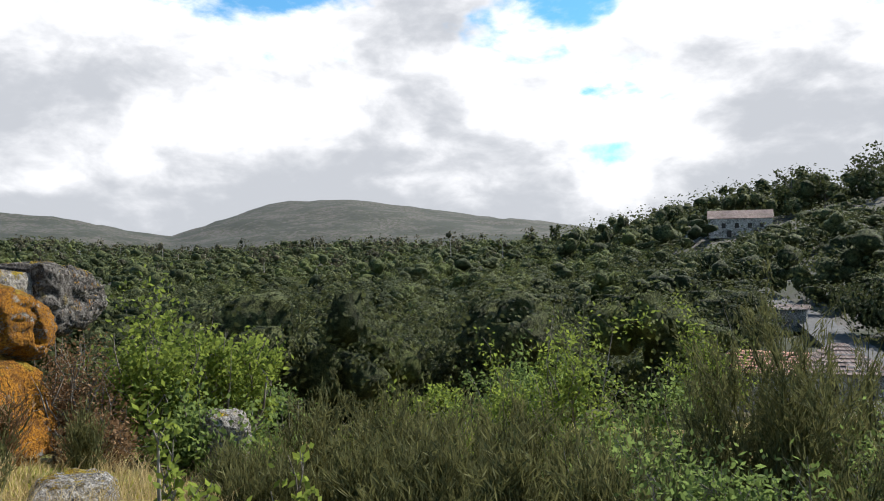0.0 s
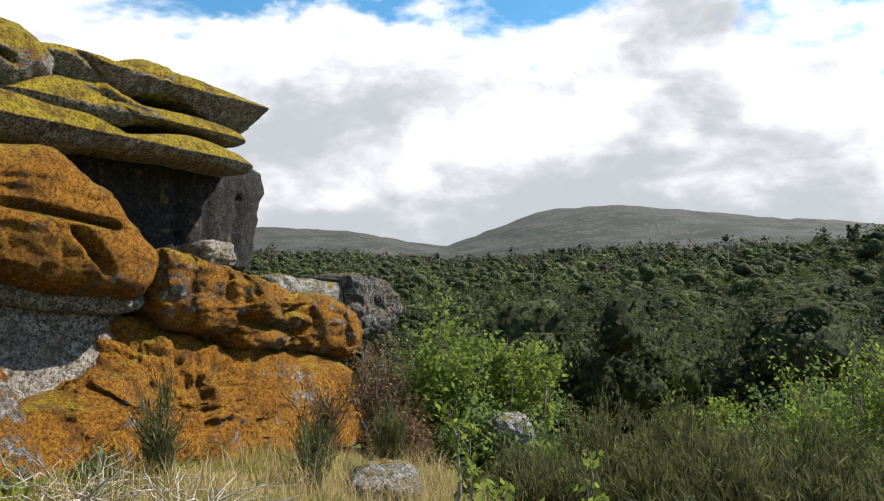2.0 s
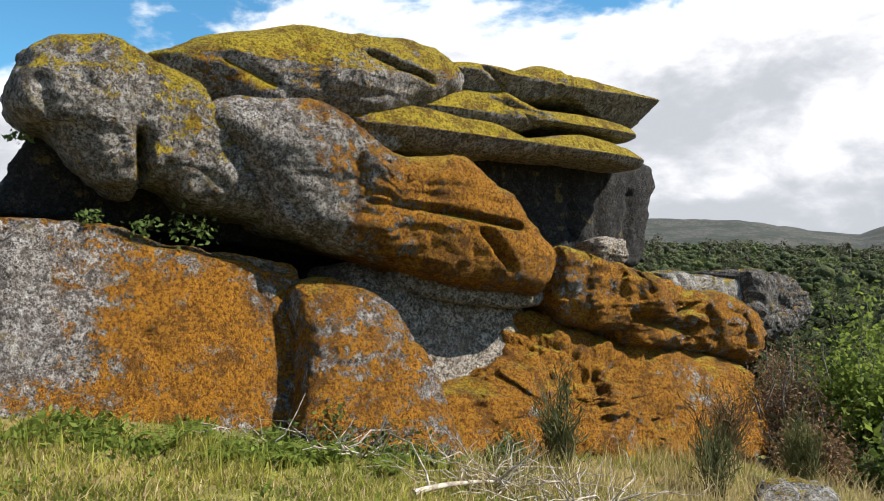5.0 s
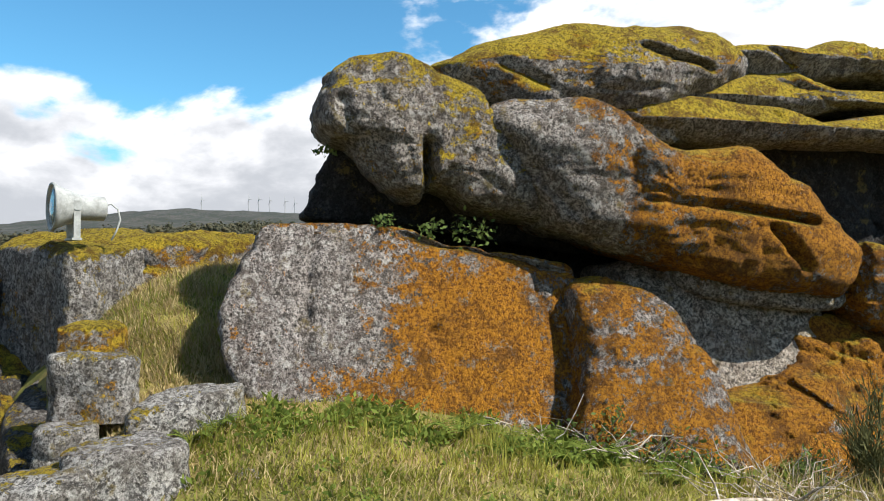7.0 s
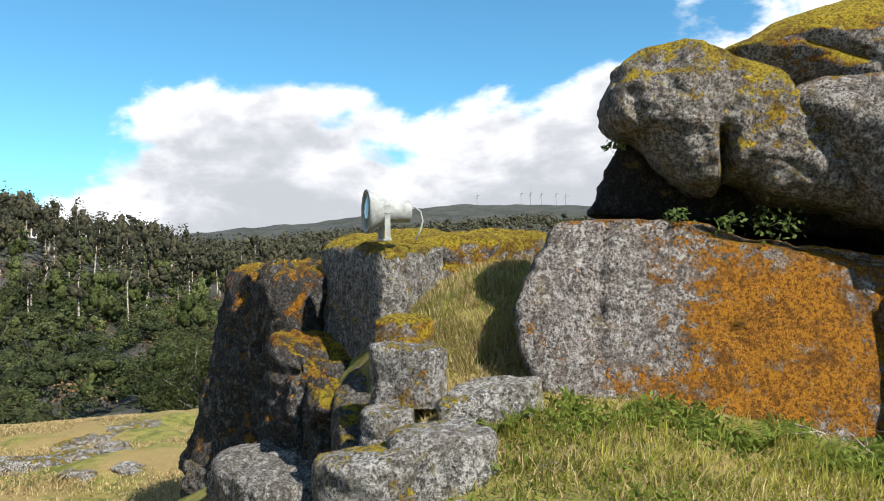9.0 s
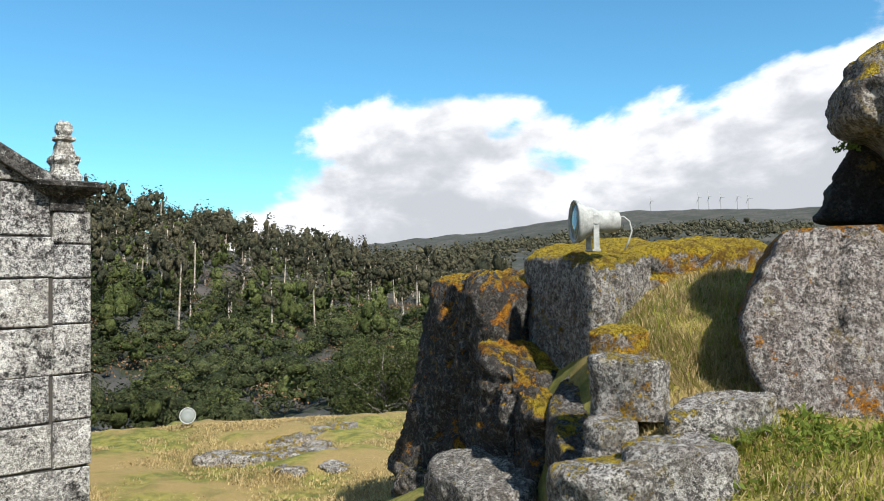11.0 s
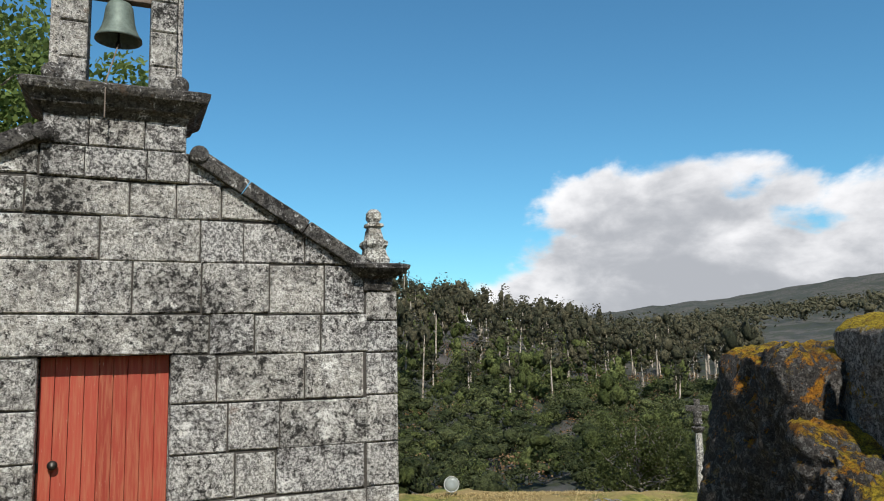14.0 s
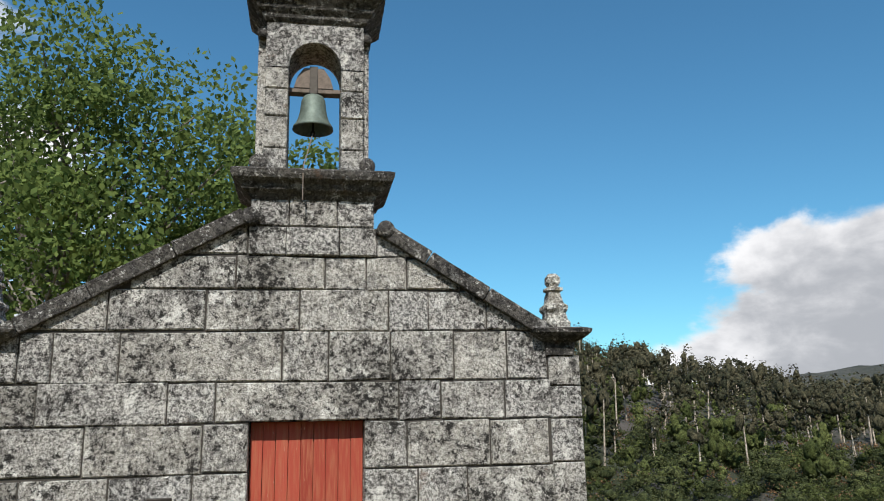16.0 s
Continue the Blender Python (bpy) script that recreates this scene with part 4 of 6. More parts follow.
def red_paint():
    k = Kit("red_paint", 0.55)
    g = k.noise(5, 5, 0.6, (9, 1, 0.6))
    c = k.mix(k.random(), (0.20, 0.030, 0.018), (0.29, 0.052, 0.032))
    c = k.mix(k.ramp(g, 0.4, 0.7, 0, 0.6), c, (0.30, 0.11, 0.06))
    c = k.mix(k.ramp(k.noise(30, 5, 0.7, (3, 1, 0.3)), 0.66, 0.72), c, (0.55, 0.42, 0.33))
    k.colour(c)
    k.bump(g, 0.004)
    return k.m


def metal(name, colour, rough, metallic=0.8):
    k = Kit(name, rough)
    k.colour(k.mix(k.ramp(k.noise(12, 6, 0.7), 0.35, 0.7), colour, tuple(c * 0.6 for c in colour)))
    k.b.inputs["Metallic"].default_value = metallic
    k.bump(k.noise(40, 3), 0.002, 0.5)
    return k.m


RED, IRON, BRONZE = red_paint(), metal("dark_iron", (0.05, 0.045, 0.04), 0.5), metal("green_bronze", (0.13, 0.165, 0.145), 0.6, 0.3)
WHITE_PAINT = metal("white_enamel", (0.36, 0.37, 0.355), 0.5, 0.0)
GLASS, _a, _b2, _g = material("lamp_glass", 0.08)
_g.inputs["Base Color"].default_value = (0.42, 0.46, 0.44, 1)
_g.inputs["Transmission Weight"].default_value = 0.6

door = own(part("door", box_bm(DOOR[0], DOOR[1], FRONT + 0.235, FRONT + 0.27, DOOR[2], DOOR[3]), RED, label="red painted plank door, closed"))
n_plank = 9
for i in range(n_plank):
    w = (DOOR[1] - DOOR[0]) / n_plank
    x = DOOR[0] + i * w
    part("plank", box_bm(x + 0.004, x + w - 0.004, FRONT + 0.205 + 0.003 * (i % 2), FRONT + 0.236, DOOR[2], DOOR[3] - 0.004, 0.003), RED, door)
part("handle", moved(lathe([(0.0, -0.06), (0.025, -0.055), (0.028, -0.02), (0.05, 0.0), (0.045, 0.02), (0.02, 0.04), (0.0, 0.042)], 16), pose(-0.77, FRONT + 0.16, 0.73, 90, 0, 0)), IRON, door, label="round iron knob", smooth=True)
own(part("lock_plate", box_bm(-0.93, -0.90, FRONT + 0.19, FRONT + 0.206, 0.66, 0.76, 0.003), IRON))
own(part("wall_box", box_bm(-1.93, -1.68, FRONT - 0.04, FRONT + 0.02, 0.9, 1.06, 0.01), IRON, label="small dark metal box on the wall"))


def sloped(x0, z0, x1, z1, thick, y0, y1, mat, name="coping_stone"):
    d = Vector((x1 - x0, 0, z1 - z0))
    ln = d.length
    bm = box_bm(0, ln, y0, y1, 0, thick, 0.018)
    bmesh.ops.subdivide_edges(bm, edges=[e for e in bm.edges if e.calc_length() > 0.3], cuts=5)
    for v in bm.verts:
        v.co += Vector((0, 0, 0.01 * noise.noise(v.co * 5 + Vector((x0, 0, z0)))))
    return own(part(name, moved(bm, Matrix.Translation((x0, 0, z0)) @ Matrix.Rotation(-math.atan2(d.z, d.x), 4, "Y")), mat))


for x0, x1 in ((0.5, 1.02), (1.03, 1.7), (1.71, 2.52)):
    sloped(x0, 3.84 - 0.62 * (x0 - 0.6), x1, 3.84 - 0.62 * (x1 - 0.6), 0.17, FRONT - 0.09, FRONT + 0.6, WORN)
for x0, x1 in ((-1.0, -1.75), (-1.76, -2.6), (-2.61, -3.3), (-3.31, -3.95)):
    z = lambda x: 4.03 + 0.553 * (x + 1.01)
    sloped(x1, z(x1), x0, z(x0), 0.18, FRONT - 0.09, FRONT + 0.6, WORN)
for x, z in ((0.56, 3.98), (-0.98, 4.10)):
    own(part("scroll", moved(lathe([(0.0, 0), (0.06, 0.0), (0.1, 0.03), (0.105, 0.3), (0.1, 0.6), (0.0, 0.62)], 16), pose(x, FRONT + 0.5, z, 90, 0, 0)), WORN, smooth=True))
# belfry
for z0, z1, js in ((3.66, 4.0, (-1.0, -0.58, 0.03, 0.46)), (4.0, 4.34, (-0.99, -0.55, 0.0, 0.43))):
    for a, b in zip(js, js[1:]):
        own(block([(a + 0.005, z0 + 0.005), (b - 0.005, z0 + 0.005), (b - 0.005, z1 - 0.004), (a + 0.005, z1 - 0.004)], FRONT - 0.03 + rnd.uniform(-0.006, 0.006), FRONT + 0.72, ASHLAR, None))
moulding(-0.96, 0.40, FRONT - 0.02, FRONT + 0.7, [(0.0, 4.30), (0.03, 4.33), (0.05, 4.37), (0.12, 4.41), (0.14, 4.45), (0.15, 4.47), (0.22, 4.52), (0.245, 4.56), (0.25, 4.61), (0.2, 4.64)], WORN, chapel)
own(bpy.data.objects["cornice"])
for x0, x1 in ((-0.87, -0.60), (0.03, 0.30)):
    for z0, z1 in ((4.63, 4.95), (4.95, 5.35), (5.35, 5.7), (5.7, 5.98)):
        own(block([(x0, z0 + 0.004), (x1, z0 + 0.004), (x1, z1 - 0.004), (x0, z1 - 0.004)], FRONT - 0.02 + rnd.uniform(-0.006, 0.006), FRONT + 0.62, ASHLAR, None, name="pier_block"))
for x0, x1 in ((-0.97, -0.875), (0.305, 0.37)):
    own(part("pilaster", box_bm(x0, x1, FRONT + 0.1, FRONT + 0.55, 4.63, 6.56, 0.012), ASHLAR))
    own(part("scroll", moved(lathe([(0.0, 0), (0.05, 0), (0.055, 0.03), (0.1, 0.04), (0.105, 0.3), (0.0, 0.32)], 16), pose((x0 + x1) / 2, FRONT + 0.28, 4.76, 90, 0, 0)), WORN, smooth=True))
    own(part("scroll", moved(lathe([(0.0, 0), (0.03, 0), (0.06, 0.03), (0.06, 0.3), (0.0, 0.32)], 14), pose((x0 + x1) / 2, FRONT + 0.3, 6.42, 90, 0, 0)), WORN, smooth=True))
arch = bmesh.new()
cx, cz, rad = -0.285, 5.98, 0.315
for y in (FRONT - 0.02,):
    inner, outer = [], []
    for i in range(17):
        a = math.pi * i / 16
        inner.append((cx + rad * math.cos(a), cz + rad * 1.08 * math.sin(a)))
        tx, tz = math.cos(a), math.sin(a)
        s = min(0.585 / max(abs(tx), 1e-6), 0.6 / max(tz, 1e-6))
        outer.append((cx + s * tx, cz + min(s * tz, 0.6)))
    rings = [[arch.verts.new((x, yy, z)) for x, z in pts] for yy in (y, y + 0.62) for pts in (inner, outer)]
    for i in range(16):
        arch.faces.new((rings[0][i], rings[0][i + 1], rings[1][i + 1], rings[1][i]))
        arch.faces.new((rings[2][i], rings[3][i], rings[3][i + 1], rings[2][i + 1]))
        arch.faces.new((rings[0][i], rings[2][i], rings[2][i + 1], rings[0][i + 1]))
        arch.faces.new((rings[1][i], rings[1][i + 1], rings[3][i + 1], rings[3][i]))
bmesh.ops.recalc_face_normals(arch, faces=arch.faces)
own(part("arch", arch, ASHLAR))
top = moulding(-0.88, 0.31, FRONT - 0.03, FRONT + 0.62, [(0.0, 6.56), (0.04, 6.6), (0.05, 6.65), (0.1, 6.7), (0.12, 6.74), (0.2, 6.82), (0.25, 6.88), (0.26, 6.95), (0.2, 6.99), (-0.1, 7.15)], WORN, None, "top_cornice")
own(top)
# eaves and pinnacles
for x, s in ((2.62, 1), (-3.68, -1)):
    own(moulding(x - 0.17, x + 0.17, FRONT - 0.02, FRONT + 0.3, [(0.0, 2.52), (0.01, 2.66), (0.07, 2.69), (0.13, 2.73), (0.17, 2.77), (0.18, 2.81), (0.12, 2.83)], WORN, None, "eaves_cornice"))
    prof = [(0.16, 0.0), (0.165, 0.08), (0.135, 0.13), (0.12, 0.2), (0.15, 0.25), (0.145, 0.29), (0.105, 0.32), (0.085, 0.42), (0.075, 0.46), (0.105, 0.48), (0.1, 0.51), (0.06, 0.53), (0.085, 0.58), (0.085, 0.64), (0.045, 0.69), (0.0, 0.70)]
    bm = lathe(prof, 16, True, 0.39)
    for v in bm.verts:
        v.co += Vector((1, 1, 0.3)) * 0.02 * noise.noise(v.co * 11 + Vector((x, 0, 0)))
    own(part("pinnacle", moved(bm, Matrix.Translation((x, FRONT + 0.14, 2.82))), CHAPEL_PALE, smooth=False))


def roof_tiles():
    k = Kit("clay_tiles", 0.85)
    k.colour(k.mix(k.ramp(k.noise(3, 6, 0.7), 0.35, 0.65), (0.20, 0.085, 0.05), (0.34, 0.19, 0.13)))
    k.bump(k.noise(20, 4), 0.02)
    return k.m


TILES = roof_tiles()
for sgn, x0, z0, x1, z1 in ((1, -0.4, 3.95, 3.0, 2.45), (-1, -0.6, 3.95, -4.0, 2.45)):
    bm = bmesh.new()
    cols = 26
    for i in range(cols):
        y0 = FRONT + 0.62 + i * (8.3 / cols)
        pts = []
        for s in range(5):
            pts.append((y0 + s * 8.3 / cols / 4, 0.05 * math.sin(math.pi * s / 4)))
        va = [bm.verts.new((x0, y, z0 + h)) for y, h in pts]
        vb = [bm.verts.new((x1, y, z1 + h)) for y, h in pts]
        vc = [bm.verts.new((x0, y, z0 - 0.08)) for y, h in pts]
        vd = [bm.verts.new((x1, y, z1 - 0.08)) for y, h in pts]
        for s in range(4):
            bm.faces.new((va[s], va[s + 1], vb[s + 1], vb[s]))
            bm.faces.new((vc[s], vd[s], vd[s + 1], vc[s + 1]))
        bm.faces.new(va[::-1] + vc)
        bm.faces.new(vb + vd[::-1])
    bmesh.ops.recalc_face_normals(bm, faces=bm.faces)
    own(part("roof", bm, TILES))

# bell
bell = tagged(new("bell"), "green bronze bell hung from a timber yoke", "bell")
bell.location = (-0.3, FRONT + 0.28, 5.3)
bell_prof = [(0.0, 0.46), (0.06, 0.455), (0.12, 0.43), (0.145, 0.38), (0.155, 0.3), (0.165, 0.22), (0.185, 0.14), (0.21, 0.08), (0.245, 0.03), (0.25, 0.0), (0.235, 0.0), (0.19, 0.07), (0.14, 0.2), (0.1, 0.36), (0.0, 0.4)]
part("bell_body", lathe(bell_prof, 32), BRONZE, bell, smooth=True)
part("clapper", lathe([(0.0, 0.3), (0.012, 0.3), (0.012, 0.0), (0.035, -0.04), (0.03, -0.08), (0.0, -0.09)], 12), IRON, bell, smooth=True)
WOOD = metal("old_timber", (0.16, 0.13, 0.11), 0.85, 0.0)
bm = box_bm(-0.31, 0.33, -0.07, 0.07, 0.46, 0.52, 0.01)
part("yoke", bm, WOOD, bell)
bm = bmesh.new()
for y in (-0.08, 0.08):
    pts = [(-0.24, 0.52), (0.24, 0.52), (0.2, 0.66), (0.12, 0.78), (-0.12, 0.78), (-0.2, 0.66)]
    ring = [bm.verts.new((x, y, z)) for x, z in pts]
    if y < 0:
        first = ring
bm.faces.new(first)
bm.faces.new(ring[::-1])
for i in range(6):
    bm.faces.new((first[i], ring[i], ring[(i + 1) % 6], first[(i + 1) % 6]))
bmesh.ops.recalc_face_normals(bm, faces=bm.faces)
part("headstock", bm, WOOD, bell)
part("strap", box_bm(-0.05, 0.05, -0.095, 0.095, 0.44, 0.80, 0.005), IRON, bell)
part("rope", tube([(0, -0.1, -0.08), (-0.05, -0.25, -0.35), (-0.1, -0.45, -0.62), (-0.1, -0.56, -0.75), (-0.1, -0.56, -1.05)], 0.008, 6), WOOD, bell)


# ---------- floodlights ----------
def floodlight(x, y, z, turn, pitch, label):
    """A bell-shaped floodlight on a U bracket; the glass looks along +x before turning."""
    lamp = tagged(new("floodlight"), label, "floodlight", group="floodlights")
    head = part("housing", moved(lathe([(0.0, -0.28), (0.09, -0.28), (0.115, -0.265), (0.118, -0.05), (0.13, -0.03), (0.165, 0.06), (0.205, 0.15), (0.225, 0.17), (0.225, 0.195), (0.205, 0.195), (0.19, 0.15), (0.12, 0.0), (0.0, -0.02)], 36), pose(0, 0, 0.30, 0, 90 - pitch, 0)), WHITE_PAINT, lamp, "white enamelled bell housing", smooth=True)
    part("glass", moved(lathe([(0.0, 0.165), (0.196, 0.165), (0.196, 0.178), (0.1, 0.186), (0.0, 0.188)], 36), pose(0, 0, 0.30, 0, 90 - pitch, 0)), GLASS, head, "round front glass", smooth=True)
    for s in (-1, 1):
        part("bracket_arm", box_bm(-0.03, 0.03, s * 0.142 - 0.006, s * 0.142 + 0.006, 0.0, 0.36, 0.004), WHITE_PAINT, lamp)
        part("pivot", moved(lathe([(0.0, -0.02), (0.045, -0.02), (0.045, 0.02), (0.0, 0.022)], 18), pose(0, s * 0.135, 0.31, 90, 0, 0)), WHITE_PAINT, lamp)
    part("bracket_base", box_bm(-0.045, 0.045, -0.148, 0.148, -0.01, 0.012, 0.004), WHITE_PAINT, lamp)
    part("cable", tube([(-0.27, 0, 0.33), (-0.33, 0.01, 0.35), (-0.39, 0.02, 0.30), (-0.41, 0.03, 0.2), (-0.38, 0.03, 0.1), (-0.33, 0.03, 0.0)], 0.009, 8), WHITE_PAINT, lamp, smooth=True)
    lamp.matrix_world = pose(x, y, z, 0, 0, turn)
    return lamp


floodlight(6.70, 6.68, 2.0, 145, 0, "white bell-shaped floodlight bolted to a rock")
floodlight(8.72, 22.6, gz(8.72, 22.6), 246, 12, "white floodlight standing on the dry grass")

# ---------- wayside cross ----------
cross = tagged(new("stone_cross"), "carved granite wayside cross on a slim shaft", "stone cross")
CX, CY = 22.13, 27.65
base_z = gz(CX, CY) - 0.2
part("step", box_bm(-0.9, 0.9, -0.9, 0.9, 0, 0.35, 0.03), ASHLAR, cross)
part("plinth", box_bm(-0.5, 0.5, -0.5, 0.5, 0.35, 0.8, 0.03), ASHLAR, cross)
tall = -1.9 - base_z
part("shaft", lathe([(0.19, 0.8), (0.18, 1.0), (0.15, tall - 0.3), (0.14, tall)], 8), ASHLAR, cross)
part("capital", lathe([(0.14, tall - 0.02), (0.2, tall + 0.05), (0.26, tall + 0.14), (0.28, tall + 0.2), (0.2, tall + 0.24)], 12), WORN, cross)
part("upright", box_bm(-0.12, 0.12, -0.12, 0.12, tall + 0.24, tall + 1.36, 0.03), WORN, cross)
part("arm", box_bm(-0.46, 0.46, -0.115, 0.115, tall + 0.86, tall + 1.1, 0.03), WORN, cross)
part("carving", lathe([(0.0, tall + 0.3), (0.2, tall + 0.34), (0.16, tall + 0.6), (0.2, tall + 0.8), (0.1, tall + 0.9), (0.0, tall + 0.92)], 10), WORN, cross)
cross.matrix_world = pose(CX, CY, base_z, 0, 0, -38)


# ---------- plants ----------
rng = np.random.default_rng(11)


def leaf_quads(centres, size, aspect=0.55, droop=0.0, spread=0.35, out=None):
    """Leaves as bent quads at random turns. size: lengths, one for each."""
    n = len(centres)
    size = np.broadcast_to(np.asarray(size, float), (n,)) * rng.uniform(1 - spread, 1 + spread, n)
    a = rng.normal(size=(n, 3))
    a[:, 2] -= droop
    a /= np.linalg.norm(a, axis=1)[:, None]
    if out is not None:  # leaf clumps that lie on the crown's surface
        face = out + rng.normal(size=(n, 3)) * 0.38
        a = np.cross(face, a)
        a /= np.linalg.norm(a, axis=1)[:, None]
        b = np.cross(face, a)
    else:
        b = np.cross(a, rng.normal(size=(n, 3)))
    b /= np.linalg.norm(b, axis=1)[:, None]
    a, b = a * size[:, None] * 0.5, b * size[:, None] * 0.5 * aspect
    c = np.asarray(centres)
    v = np.stack([c - a, c + b, c + a, c - b], 1).reshape(-1, 3)
    return v, np.arange(4 * n).reshape(-1, 4)


def blade_tris(roots, height, lean=0.45, width=0.006):
    n = len(roots)
    h = np.broadcast_to(np.asarray(height, float), (n,)) * rng.uniform(0.5, 1.3, n)
    ang = rng.uniform(0, 2 * np.pi, n)
    tip = np.stack([np.cos(ang), np.sin(ang), np.zeros(n)], 1) * (h * lean * rng.uniform(0.2, 1.4, n))[:, None]
    side = np.stack([-np.sin(ang + 0.6), np.cos(ang + 0.6), np.zeros(n)], 1) * width
    mid = roots + tip * 0.35 + np.array([0, 0, 1]) * (h * 0.6)[:, None]
    top = roots + tip + np.array([0, 0, 1]) * (h * 0.95)[:, None]
    v = np.stack([roots - side, roots + side, mid + side * 0.7, top, mid - side * 0.7], 1).reshape(-1, 3)
    i = np.arange(n)[:, None] * 5
    return v, np.concatenate([i + [0, 1, 2], i + [0, 2, 4], i + [4, 2, 3]])


def tubes_np(paths, sides=5):
    """Many tapered tubes in one go: paths are (points, radius at foot, radius at tip)."""
    vs, fs, base = [], [], 0
    ring = np.arange(sides) * 2 * np.pi / sides
    for pts, r0, r1 in paths:
        pts = np.asarray(pts, float)
        m = len(pts)
        d = np.gradient(pts, axis=0)
        d /= np.linalg.norm(d, axis=1)[:, None] + 1e-9
        e = np.cross(d, [0.31, 0.83, 0.47])
        e /= np.linalg.norm(e, axis=1)[:, None] + 1e-9
        f = np.cross(d, e)
        r = np.linspace(r0, r1, m)[:, None, None]
        vs.append((pts[:, None] + r * (e[:, None] * np.cos(ring)[None, :, None] + f[:, None] * np.sin(ring)[None, :, None])).reshape(-1, 3))
        k = np.arange(m - 1)[:, None] * sides + base
        i, j = np.arange(sides), (np.arange(sides) + 1) % sides
        fs.append(np.stack([k + i, k + j, k + sides + j, k + sides + i], -1).reshape(-1, 4))
        base += m * sides
    return np.vstack(vs), np.vstack(fs)


def bent(p, q, wob=0.1, n=6):
    p, q = np.asarray(p, float), np.asarray(q, float)
    t = np.linspace(0, 1, n)[:, None]
    path = p + (q - p) * t
    path[1:-1] += rng.normal(size=(n - 2, 3)) * wob * np.linalg.norm(q - p) * 0.3
    return path


def tree(name, x, y, height, crown, leaf_mat, n_leaf, leaf, label, clumps=26, bare=0.3, category="tree", trunk_r=None, aspect=0.6, squash=0.8, group=""):
    """Tapered trunk, limbs, twigs and a ragged crown of leaf clumps with gaps."""
    z = gz(x, y) - 0.1
    thing = tagged(new(name), label, category, group=group)
    thing.location = (x, y, z)
    top = np.array([rng.normal() * 0.04 * height, rng.normal() * 0.04 * height, height * 0.78])
    r = trunk_r or height * 0.022
    paths = [(bent((0, 0, 0), top, 0.06, 8), r, r * 0.25)]
    spots, sizes = [], []
    for i in range(clumps):
        s = rng.uniform(bare, 1.0)
        ang = i * 2.4 + rng.normal() * 0.4
        mid = bare + (1 - bare) * 0.45
        reach = crown * math.sqrt(max(0.08, 1 - ((s - mid) / (1.02 - bare) * 1.55) ** 2)) * rng.uniform(0.45, 1.05)
        tip = np.array([math.cos(ang) * reach, math.sin(ang) * reach, height * (0.06 + 0.92 * s)])
        foot = top * min(0.95, max(0.18, s * 0.8))
        path = bent(foot, tip, 0.14, 6)
        paths.append((path, r * 0.36, r * 0.06))
        spots.append(tip)
        sizes.append(crown * rng.uniform(0.2, 0.4))
        for _ in range(2):
            q = path[3] + rng.normal(size=3) * crown * 0.28
            paths.append((bent(path[3], q, 0.12, 4), r * 0.14, r * 0.03))
            spots.append(q)
            sizes.append(crown * rng.uniform(0.14, 0.27))
    tv, tf = tubes_np(paths, 6)
    t = new("trunk", mesh_np("trunk", tv, tf, BARK, True))
    t.parent = thing
    spots, sizes = np.array(spots), np.array(sizes)
    pick = rng.choice(len(spots), n_leaf, p=sizes ** 2 / (sizes ** 2).sum())
    d = rng.normal(size=(n_leaf, 3))
    d /= np.linalg.norm(d, axis=1)[:, None]
    pos = spots[pick] + d * (sizes[pick] * rng.uniform(0.15, 1.0, n_leaf) ** 0.5)[:, None] * np.array([1, 1, squash])
    v, f = leaf_quads(pos, leaf, aspect)
    c = new("crown", mesh_np("crown", v, f, leaf_mat))
    c.parent = thing
    return thing


